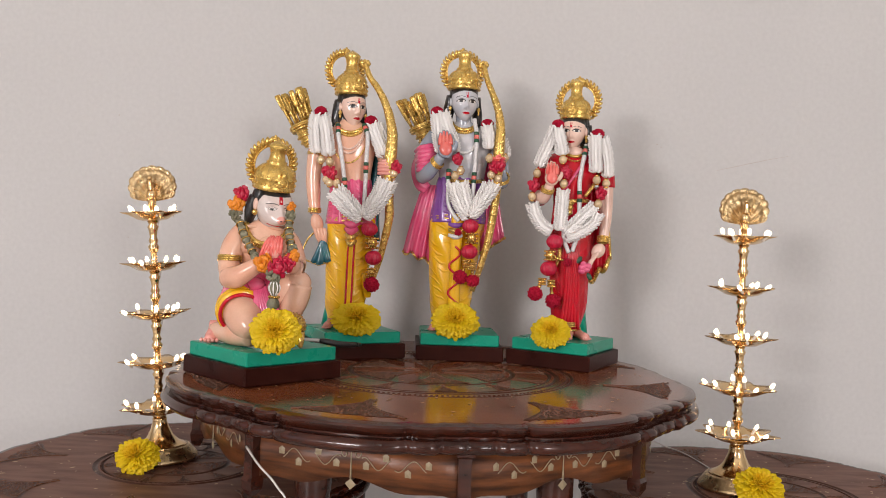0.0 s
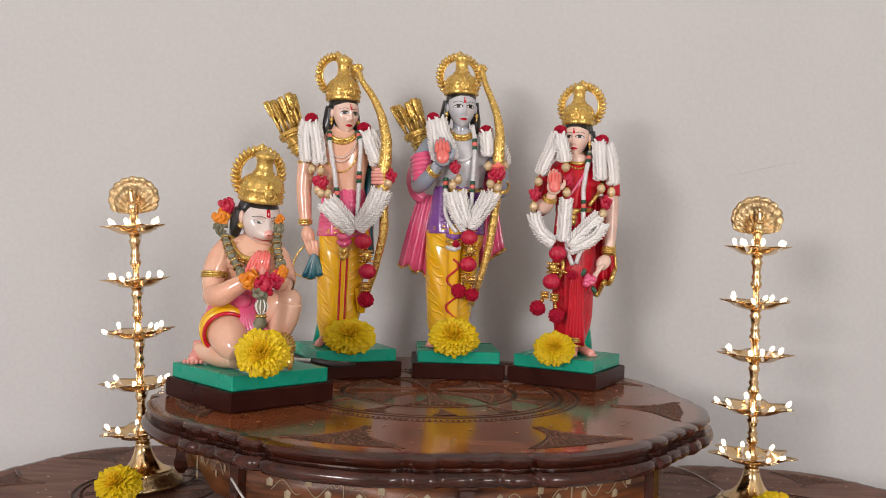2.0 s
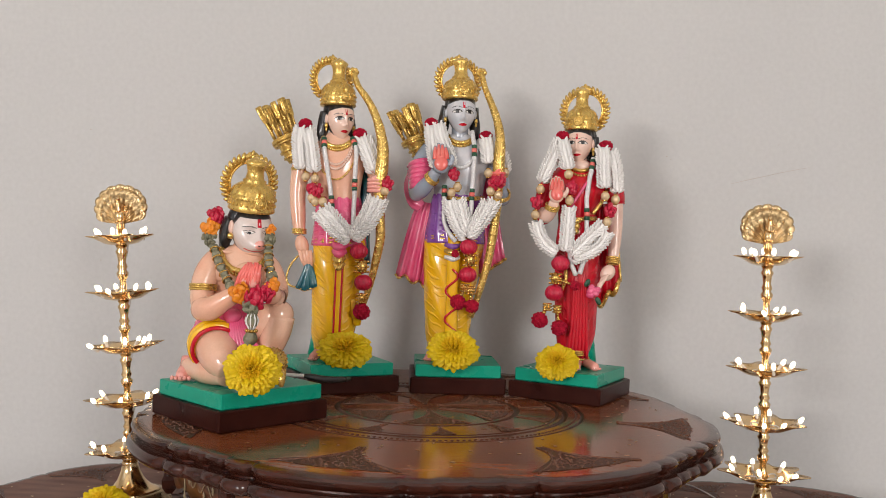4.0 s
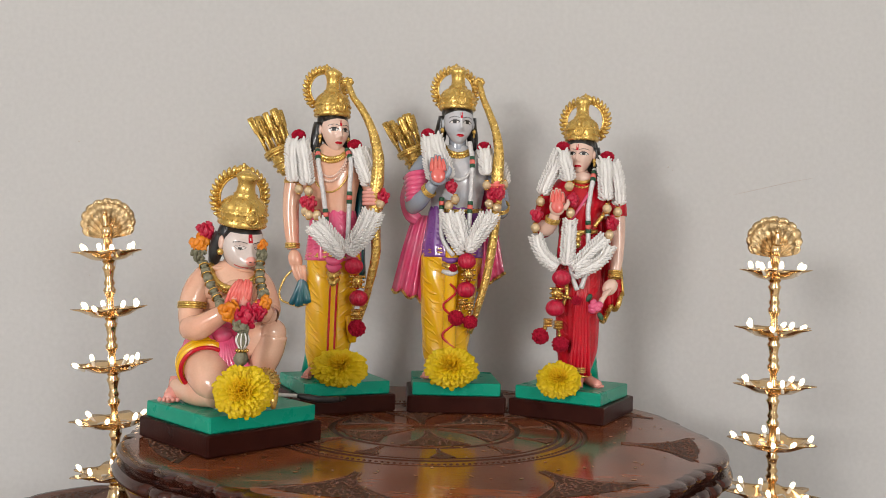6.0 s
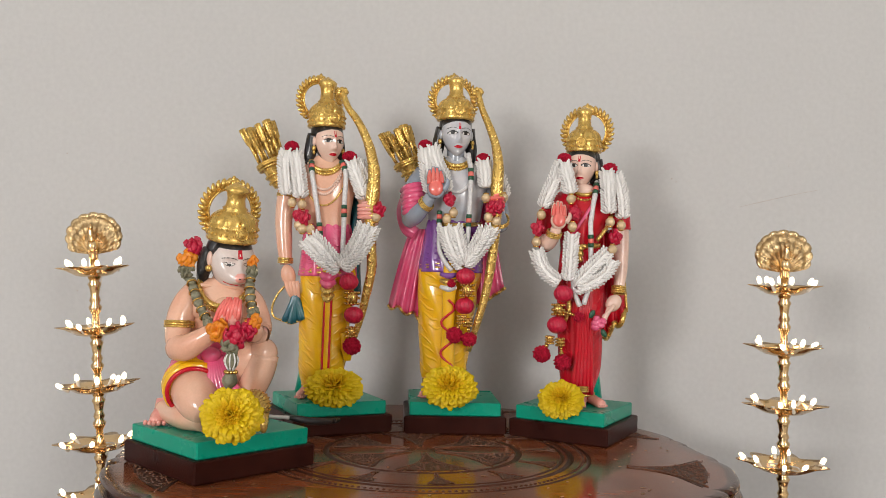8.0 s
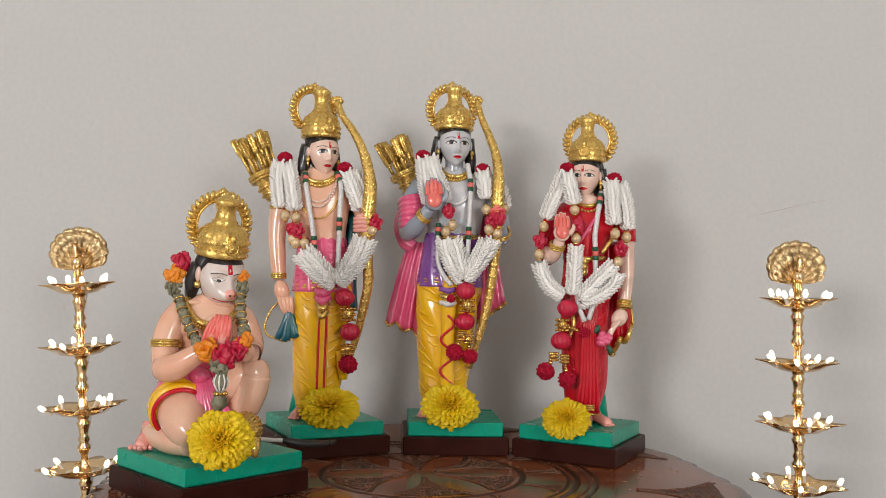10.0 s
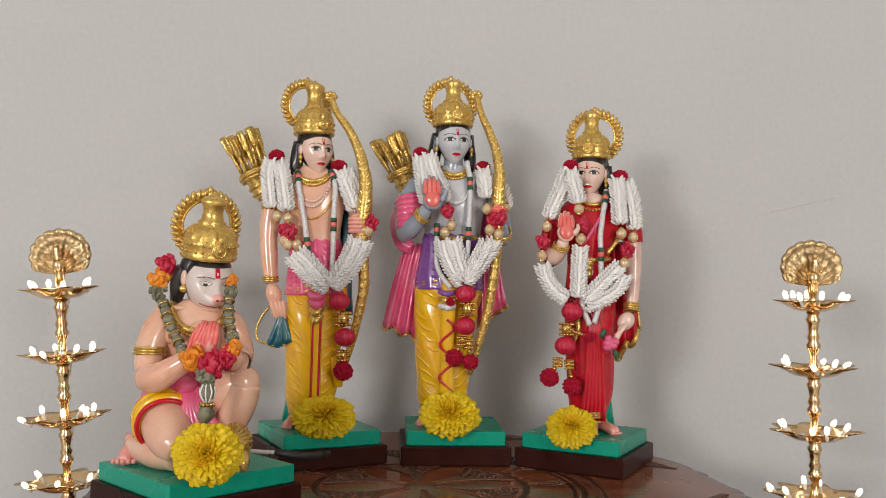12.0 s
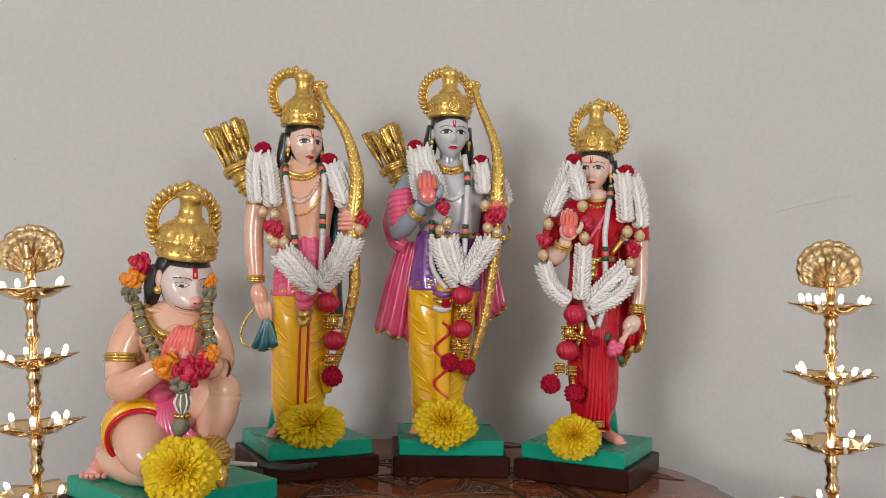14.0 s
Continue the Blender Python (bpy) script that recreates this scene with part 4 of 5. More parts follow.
def swags(s, sections, material, rows, r, sag, lo=-0.96, hi=0.96, tilt=0.0):
    """Folds lying on the front of a draped form, at the heights in rows, sagging between lo and hi of its half width."""
    zs = [q[0] for q in sections]
    for n, z0 in enumerate(rows):
        pts = []
        for j in range(13):
            u = lo + (hi - lo) * j / 12
            w = 2 * j / 12 - 1
            z = z0 - sag * (1 - w * w) + tilt * w + 0.8 * math.sin(n * 2.1 + j)
            cx, cy, ax, ay = (float(np.interp(z, zs, [q[i] for q in sections])) for i in (1, 2, 3, 4))
            pts.append((cx + ax * u, cy - ay * math.sqrt(max(0.02, 1 - u * u)) + r * 0.75, z))
        s.tube(pts, [r * (0.45 + 0.55 * math.sin(math.pi * (j + 0.5) / 13)) for j in range(13)], material, n=8, steps=2)


def feet(s, spots, skin):
    for x, y, turn in spots:
        a = radians(turn)
        d = Vector((math.sin(a), -math.cos(a), 0))
        p = Vector((x, y, 5))
        s.tube([p - d * 6 + Vector((0, 0, 2)), p + d * 4, p + d * 14 + Vector((0, 0, -1.5)), p + d * 18 + Vector((0, 0, -2.2))], [6, 5.6, 5.2, 2.6], skin, n=14, steps=4)
        side = Vector((d.y, -d.x, 0))
        for i in range(5):
            s.ball(p + d * (18.5 - abs(i - 1.5)) + side * (i - 2) * 2.2 + Vector((0, 0, -2.8)), (1.6, 1.9, 1.5), PINKSKIN, 8, 6)


def dhoti(s, sections, yellow):
    s.body(sections, yellow, n=96, steps=7, folds=7, depth=0.045, slant=30)


def statue(name, at, label, build):
    s = Shape()
    build(s)
    ob = new(name, s.mesh(name))
    ob.location = at
    return tagged(ob, label, "statue", "painted statues")


def archer_blue(s):
    plinth(s, 97, 3, 108)
    s.tube([(-10, 22, 0), (-8, 22, 90)], [16, 12], GREEN, n=14, steps=3)
    feet(s, [(-27, -8, -22), (8, -6, 22)], PINKSKIN)
    bangles(s, (-25, -2, 19), 9, 2)
    bangles(s, (5, 0, 19), 9, 2)
    dhoti(s, [(10, -10, 2, 23, 15), (30, -11, 2, 26, 17), (70, -11, 2, 29, 19), (110, -9, 2, 33, 21), (140, -7, 2, 35, 23), (152, -6, 2, 34, 22)], YELLOW)
    s.body([(138, -6, 1, 35.5, 24.5), (150, -6, 1, 35, 24), (170, -5, 1, 32.5, 22), (190, -4, 1, 31, 20), (196, -4, 1, 29, 19)], PURPLE, n=72, folds=16, depth=0.05, slant=5)
    swags(s, [(10, -10, 2, 23, 15), (30, -11, 2, 26, 17), (70, -11, 2, 29, 19), (110, -9, 2, 33, 21), (140, -7, 2, 35, 23), (152, -6, 2, 34, 22)], YELLOW, range(20, 140, 9), 2.3, 4, -0.97, -0.12, -7)
    swags(s, [(10, -10, 2, 23, 15), (30, -11, 2, 26, 17), (70, -11, 2, 29, 19), (110, -9, 2, 33, 21), (140, -7, 2, 35, 23), (152, -6, 2, 34, 22)], YELLOW, range(24, 136, 10), 2.1, 4, 0.12, 0.97, 7)
    swags(s, [(138, -6, 1, 35.5, 24.5), (150, -6, 1, 35, 24), (170, -5, 1, 32.5, 22), (190, -4, 1, 31, 20), (196, -4, 1, 29, 19)], PURPLE, range(149, 194, 6), 2.3, 4)
    swags(s, [(138, -6, 1, 35.5, 24.5), (150, -6, 1, 35, 24), (170, -5, 1, 32.5, 22), (190, -4, 1, 31, 20), (196, -4, 1, 29, 19)], GOLD, (141, 145), 1.6, -3)
    # front pleat with a winding red hem
    s.tube([(-6, -24, 150), (-7, -23, 115), (-7, -20, 75), (-7, -18, 25)], [8, 7.5, 7, 8], YELLOW, n=14, steps=5, flat=0.5, side=(1, 0, 0))
    pts = [(-8 + 7 * math.sin(i * 1.05), -27 + i * 0.45, 108 - i * 5.6) for i in range(16)]
    s.tube(pts, 1.3, RED, n=7, steps=4)
    for i in range(3):
        s.tube([(-17, -25, 136 - i * 7), (-8, -29, 134 - i * 7), (0, -26, 136 - i * 7)], [2.2, 3.4, 2.2], (PURPLE, GOLD, SILVER)[i], n=10)
    # torso
    chest = [(186, -4, 1, 29, 18.5), (205, -3, 0, 30, 19), (225, -3, 0, 34, 21), (243, -3, 1, 40, 20), (254, -4, 2, 38, 16), (262, -4, 3, 20, 11), (268, -4, 3, 11, 10)]
    s.body(chest, BLUEFACE, n=48)
    s.tube([(-4, 3, 256), (-4, 2, 268), (-4, 1, 282)], [11.5, 10, 10.5], BLUE, n=18)
    s.tube([(-31, -2, 193), (-15, -18, 191), (0, -20, 190), (14, -18, 191), (26, -2, 193)], 2.6, GOLD, n=8)
    k = len(s.v)
    head(s, (-4, -2, 297), (17.5, 18, 25), BLUEFACE, 0)
    crown(s, (-5, 0), 313, 20, 334, 360, (-5, 334), 28, back=16)
    s.turn(k, (-5, 0, 290), 11)
    necklace(s, (-3, 266), 15, 10, GOLD, 2.6, chest=chest)
    necklace(s, (-3, 262), 15, 10, GOLD, 1.8, beads=16, chest=chest)
    necklace(s, (-2, 262), 21, 36, SILVER, 2.0, chest=chest)
    # raised arm
    arm(s, [(-38, 2, 250), (-48, 0, 232), (-53, -3, 208), (-52, -8, 194)], [11, 12, 10.5, 9.5], BLUE)
    arm(s, [(-54, -6, 195), (-46, -18, 200), (-36, -28, 211), (-30, -33, 220)], [9.5, 9.5, 7.5, 6.2], BLUE)
    hand_up(s, (-25, -38, 233), 21, BLUE, -4)
    bangles(s, (-35, -29, 212), 8.2, 3, (0.6, -0.5, 0.6))
    # pink shawl round the arm and hanging behind on both sides
    for i in range(6):
        z = 231 - i * 5.5
        s.tube([(-63 + i * 0.6, 3, z - 3), (-56, -12 - i * 0.7, z), (-42, -11 - i, z + 3), (-36, 3, z + 2)], [3.4, 4.2, 4.0, 3], PINK, n=8, steps=4)
    s.tube([(-55, 6, 228), (-59, 4, 206), (-56, 4, 188), (-47, 4, 180)], [7, 9, 8.5, 7], PINK, n=28, wobble=lambda u, t: 0.10 * math.sin(7 * t + 5 * u))
    rows = []
    for i in range(13):
        f = i / 12
        z = 186 - 88 * f
        x0, x1 = -52 - 24 * f ** 0.8, -26 - 8 * f
        rows.append([(x0 + (x1 - x0) * j / 20, 8 + 4.0 * math.sin(j * 1.35 + f) * (0.4 + f), z - (16 * (j / 20) + 3 * math.sin(j * 0.8)) * f) for j in range(21)])
    s.sheet(rows, PINK, 3)
    s.tube([(p[0], p[1] - 0.5, p[2] + 1.5) for p in rows[-1]], 2.0, GOLD, n=6, steps=2, flat=0.8)
    rows = []
    for i in range(13):
        f = i / 12
        z = 238 - 118 * f
        x0, x1 = 22 + 2 * f, 34 + 22 * f
        rows.append([(x0 + (x1 - x0) * j / 14, 10 + 3.5 * math.sin(j * 1.5 + f) * (0.4 + f), z - 22 * f * (1 - j / 14)) for j in range(15)])
    s.sheet(rows, PINK, 3)
    s.tube([(p[0], p[1] - 0.5, p[2] + 1.5) for p in rows[-1]], 2.0, GOLD, n=6, steps=2)
    # bow arm
    arm(s, [(32, 2, 248), (42, 4, 228), (48, 2, 206), (47, -4, 193)], [11, 11, 10, 9.5], BLUE)
    arm(s, [(48, -2, 193), (47, -14, 196), (43, -22, 208)], [9.5, 8.5, 7], BLUE)
    fist(s, (42, -24, 214), PALM)
    bangles(s, (47, -14, 197), 9.6, 3, (0, -1, 0.8))
    bow(s, [(19, -4, 341), (24, -9, 322), (32, -15, 302), (39, -20, 282), (43, -24, 258), (42, -26, 232), (42, -27, 214), (41, -26, 185), (38, -24, 150), (33, -21, 116), (25, -18, 84), (16, -14, 52)], [3.5, 3.6, 4.2, 4.8, 5.8, 7.0, 6.5, 5.8, 5.2, 4.6, 4.0, 3.0], 0)
    quiver(s, (-52, 16, 250), (-68, 16, 284), 17)
    s.tube([(-40, 14, 262), (-48, 15, 262), (-54, 15, 258)], 4.5, GOLD, n=8)


def archer_cream(s):
    plinth(s, 97, 26, 108)
    k0 = len(s.v)
    s.tube([(-32, 20, 0), (-24, 18, 60), (-20, 16, 90)], [14, 11, 8], GREEN, n=14, steps=3)
    feet(s, [(-30, -14, -8), (4, -10, 18)], PINKSKIN)
    dhoti(s, [(9, -14, 0, 21, 14), (30, -14, 0, 25, 16), (70, -13, 0, 27, 18), (105, -12, 0, 29, 20), (135, -10, 0, 30, 22), (145, -10, 0, 29, 21)], YELLOW)
    s.body([(130, -11, 0, 31.5, 23), (145, -11, 0, 30, 22.5), (165, -12, 0, 27, 20), (180, -13, 0, 26, 18), (187, -13, 0, 25, 17)], PINK, n=72, folds=18, depth=0.05, slant=4)
    swags(s, [(9, -14, 0, 21, 14), (30, -14, 0, 25, 16), (70, -13, 0, 27, 18), (105, -12, 0, 29, 20), (135, -10, 0, 30, 22), (145, -10, 0, 29, 21)], YELLOW, range(16, 132, 8), 2.1, 3, -0.97, -0.15, -9)
    swags(s, [(9, -14, 0, 21, 14), (30, -14, 0, 25, 16), (70, -13, 0, 27, 18), (105, -12, 0, 29, 20), (135, -10, 0, 30, 22), (145, -10, 0, 29, 21)], YELLOW, range(20, 128, 9), 2.0, 3, 0.15, 0.97, 8)
    swags(s, [(130, -11, 0, 31.5, 23), (145, -11, 0, 30, 22.5), (165, -12, 0, 27, 20), (180, -13, 0, 26, 18), (187, -13, 0, 25, 17)], PINK, range(140, 186, 6), 2.2, 3, -0.97, -0.2, 5)
    swags(s, [(130, -11, 0, 31.5, 23), (145, -11, 0, 30, 22.5), (165, -12, 0, 27, 20), (180, -13, 0, 26, 18), (187, -13, 0, 25, 17)], PINK, range(140, 186, 6), 2.2, 3, 0.2, 0.97, -5)
    swags(s, [(130, -11, 0, 31.5, 23), (145, -11, 0, 30, 22.5), (165, -12, 0, 27, 20), (180, -13, 0, 26, 18), (187, -13, 0, 25, 17)], GOLD, (132, 136), 1.7, -3)
    for d in (-3.4, 3.4):
        s.tube([(-6 + d, -23.5, 118), (-7 + d, -21, 75), (-8 + d, -18, 20)], [1.4, 1.4, 1.4], RED, n=7)
    s.tube([(-7, -22, 140), (-7, -21.5, 110), (-7, -19, 70), (-8, -16, 20)], [7, 6, 5.5, 6], YELLOW, n=14, flat=0.5, side=(1, 0, 0))
    for i, m in enumerate((PINK, PINK, GOLD, GOLD)):
        s.tube([(-14 + i, -24, 132 - i * 7), (-7, -29, 129 - i * 8), (1 - i, -24, 132 - i * 7)], [3.5, 5 - i * 0.6, 3.5], m, n=10)
    s.tube([(10, -14, 70), (14, -12, 52), (15, -11, 40)], [4, 6, 4], YELLOW, n=10)
    chest = [(180, -13, 0, 25, 17), (198, -14, 0, 27, 18), (218, -17, 0, 33, 20), (236, -18, 1, 39, 19), (248, -18, 2, 37, 15), (256, -18, 3, 20, 11), (262, -17, 3, 10.5, 10)]
    s.body(chest, CREAM, n=48)
    s.tube([(-17, 3, 250), (-16, 2, 262), (-14, 1, 272)], [11, 9.6, 10], CREAM, n=18)
    k = len(s.v)
    head(s, (-15, -2, 281), (16.5, 17, 24), FACE, 0)
    crown(s, (-17, 0), 297, 19.5, 320, 349, (-19, 324), 27, back=16)
    s.turn(k, (-16, 0, 280), 33)
    necklace(s, (-15, 256), 17, 12, GOLD, 2.4, chest=chest)
    necklace(s, (-15, 252), 19, 34, FACE, 1.6, beads=28, chest=chest)
    necklace(s, (-15, 252), 18, 29, FACE, 1.5, beads=28, chest=chest)
    necklace(s, (-15, 253), 17, 13, GOLD, 2.0, beads=18, chest=chest)
    necklace(s, (-15, 252), 25, 46, GOLD, 1.0, chest=chest)
    # hanging arm with a teal sash end
    arm(s, [(-52, 2, 244), (-57, 0, 222), (-60, -2, 192), (-58, -5, 165), (-55, -8, 142)], [11, 11, 9.5, 8.5, 6.5], CREAM)
    bangles(s, (-57, 0, 218), 11.2, 2)
    bangles(s, (-56, -7, 146), 7.6, 3)
    s.ball((-52, -9, 130), (8, 6, 12), CREAM, 14, 10, turn=(0, -15, 0))
    for i in range(4):
        s.tube([(-54 + i * 4, -12, 124), (-51 + i * 3.5, -13, 114), (-47 + i * 2.4, -11, 106)], [2.6, 2.4, 1.8], CREAM, n=8, steps=3)
    for i in range(7):
        s.tube([(-44, -10, 114), (-43 - (3 - i) * 1.2, -11, 100), (-44 - (3 - i) * 3.6, -10 + 2 * math.sin(i * 2), 78 + abs(i - 2) * 1.2)], [3.0, 3.4, 3.6], TEAL, n=8, steps=4)
        s.ball((-44 - (3 - i) * 3.6, -10, 78 + abs(i - 2) * 1.2), (3.4, 3.2, 1.4), GOLD, 8, 5)
    s.tube([(-56, -6, 118), (-64, -6, 108), (-69, -6, 94), (-66, -6, 84), (-54, -6, 80)], 1.2, GOLD, n=7)
    s.tube([(30, 8, 246), (26, 10, 215), (20, 10, 190), (16, 10, 150), (20, 10, 110)], [9, 11, 10, 8, 6], TEAL, n=16, wobble=lambda u, t: 0.12 * math.sin(6 * t))
    arm(s, [(18, 2, 242), (27, 4, 222), (33, 0, 202), (34, -6, 190)], [11, 10.5, 9.5, 9], CREAM)
    arm(s, [(35, -6, 189), (35, -16, 194), (33, -22, 200)], [9, 8, 7], CREAM)
    fist(s, (32, -24, 200), PINKSKIN)
    bow(s, [(0, -4, 332), (7, -9, 315), (18, -14, 300), (28, -18, 282), (35, -22, 262), (39, -25, 240), (38, -27, 214), (36, -27, 196), (38, -25, 165), (39, -23, 140), (34, -20, 112), (27, -16, 82), (14, -12, 42)], [3.5, 3.6, 4.2, 4.8, 5.6, 6.6, 7.4, 6.2, 5.6, 5.2, 4.6, 3.8, 3.0], 0)
    quiver(s, (-71, 16, 240), (-90, 16, 281), 18)
    s.tube([(-48, 14, 252), (-64, 15, 250), (-80, 15, 244)], 4.5, GOLD, n=8)
    s.v[k0:] = [(p[0] + 0.006, p[1], p[2]) for p in s.v[k0:]]


def lady_red(s):
    plinth(s, 97, -29, 108)
    s.tube([(20, 20, 0), (16, 18, 60), (12, 16, 100)], [13, 9, 8], GREEN, n=14, steps=3)
    feet(s, [(4, -16, -12), (18, -12, 24)], PINKSKIN)
    bangles(s, (5, -12, 18), 8, 3)
    s.body([(6, 2, 0, 18, 14), (14, 2, 0, 17, 14), (40, 4, 0, 22, 16), (80, 3, 0, 24, 18), (110, 3, 0, 25, 19), (140, 2, 0, 24, 18), (165, 1, 0, 21, 16), (178, 1, 0, 21, 16)], RED, n=96, steps=7, folds=26, depth=0.045, slant=2.5)
    for i in range(6):
        x0 = -2 + i * 2.6
        s.tube([(2 + i * 0.5, -20, 128), (x0, -20.5, 90), (x0 * 1.3 - 1, -18.5, 50), (x0 * 1.7 - 4, -16, 12)], [1.2, 2.0, 2.2, 2.4], RED, n=8, steps=5)
    swags(s, [(6, 2, 0, 18, 14), (14, 2, 0, 17, 14), (40, 4, 0, 22, 16), (80, 3, 0, 24, 18), (110, 3, 0, 25, 19), (140, 2, 0, 24, 18), (165, 1, 0, 21, 16), (178, 1, 0, 21, 16)], RED, range(28, 128, 11), 1.7, 5, 0.25, 0.98, 10)
    swags(s, [(6, 2, 0, 18, 14), (14, 2, 0, 17, 14), (40, 4, 0, 22, 16), (80, 3, 0, 24, 18), (110, 3, 0, 25, 19), (140, 2, 0, 24, 18), (165, 1, 0, 21, 16), (178, 1, 0, 21, 16)], RED, range(60, 160, 12), 1.5, 3, -0.98, -0.3, -9)
    s.tube([(-16, -12, 13), (-6, -17, 12), (8, -17, 11), (18, -12, 13)], 1.8, GOLD, n=8)
    chest = [(166, 1, 0, 21, 16), (182, 1, -1, 23, 18), (200, 1, -2, 29, 21), (216, 2, 0, 34, 18), (226, 3, 2, 32, 14), (233, 3, 3, 17, 10), (238, 3, 3, 10, 9)]
    s.body(chest, RED, n=48, folds=10, depth=0.02, slant=3)
    s.tube([(3, 3, 228), (3, 2, 236), (2, 1, 248)], [10.5, 8.6, 9], FACE, n=18)
    s.ball((2, -8, 230), (14, 8, 8), FACE, 18, 10)
    s.tube([(-19, 0, 171), (-8, -15, 170), (4, -17, 170), (16, -13, 171), (22, 0, 172)], 2.8, GOLD, n=8)
    for i in range(3):
        s.ball((-2, -17, 168 - i * 6), (6 - i, 2.6, 4), GOLD, 10, 6)
    k = len(s.v)
    head(s, (2, -3, 261), (15.5, 16, 22.5), FACE, 0)
    s.ball((2, 7, 258), (19, 12, 28), HAIR, 20, 14)
    crown(s, (3, 0), 277, 18, 298, 323, (3.5, 297), 28, back=15)
    s.turn(k, (2, 0, 260), -20)
    necklace(s, (2, 236), 14, 11, GOLD, 2.3, chest=chest)
    necklace(s, (2, 233), 15, 14, GOLD, 1.6, beads=14, chest=chest)
    # sash across the breast
    s.tube([(16, -14, 224), (4, -23, 205), (-8, -22, 186), (-18, -14, 172)], [3, 3.6, 3.2, 2.4], PINK, n=10, flat=0.5)
    s.tube([(34, -6, 205), (26, -17, 190), (16, -19, 176)], 2.2, GOLD, n=8)
    # raised hand
    arm(s, [(-28, 2, 218), (-37, 0, 198), (-40, -6, 178), (-36, -14, 168)], [9.5, 9.5, 8.5, 8], RED)
    arm(s, [(-40, -8, 176), (-36, -18, 172), (-31, -26, 180), (-29, -30, 188)], [8, 8, 6.6, 5.6], FACE)
    hand_up(s, (-27, -33, 200), 18, FACE, 2)
    bangles(s, (-31, -27, 182), 7.4, 3, (0.2, -0.5, 1))
    # lowered arm with a rose
    arm(s, [(38, 2, 216), (44, 0, 196), (45, -4, 166), (44, -8, 142), (42, -11, 124)], [9.5, 9.5, 8.5, 7.2, 5.6], FACE)
    s.tube([(34, 2, 222), (43, 1, 205), (46, -1, 188)], [11, 11.5, 10], RED, n=16)
    bangles(s, (42, -11, 124), 7, 4, (0.1, 0.2, 1))
    s.ball((36, -15, 110), (8, 6, 10), FACE, 14, 10, turn=(0, 35, 0))
    for i in range(4):
        s.tube([(36 - i * 2, -19, 108 - i), (29 - i, -22, 100 - i * 2.2), (24 - i * 0.5, -21, 96 - i * 2)], [2.4, 2.2, 1.5], FACE, n=8, steps=3)
    for i in range(9):
        a = i * 2.4
        s.ball((17 + 6.5 * math.cos(a) * (i / 9), -28, 89 + 6.5 * math.sin(a) * (i / 9)), (5.0, 3.6, 4.2), PINK, 9, 6, turn=(a * 40, 0, a * 30))
    s.ball((12, -22, 98), (3, 1.5, 5), LEAF, 8, 6, turn=(0, 30, 0))
    s.ball((25, -22, 78), (3, 1.5, 5), LEAF, 8, 6, turn=(0, -30, 0))
    rows = []
    for i in range(15):
        f = i / 14
        z = 190 - 92 * f
        x0, x1 = 22 + 4 * f, 48 + 9 * f
        rows.append([(x0 + (x1 - x0) * j / 14, 12 + 4 * math.sin(j * 1.4 + 1.5 * f), z - 34 * f * (1 - j / 14) + 5 * f * math.sin(j * 1.1)) for j in range(15)])
    s.sheet(rows, RED, 3)
    s.tube([(p[0], p[1] - 0.5, p[2] + 1) for p in rows[-1]], 3.0, GOLD, n=7, steps=2)
    s.tube([(r[-1][0], r[-1][1], r[-1][2]) for r in rows], 1.8, GOLD, n=6, steps=2)
    s.tube([(-14, -18, 118), (-12, -20, 104), (-16, -20, 88)], [3, 5, 3], GOLD, n=9, flat=0.5)


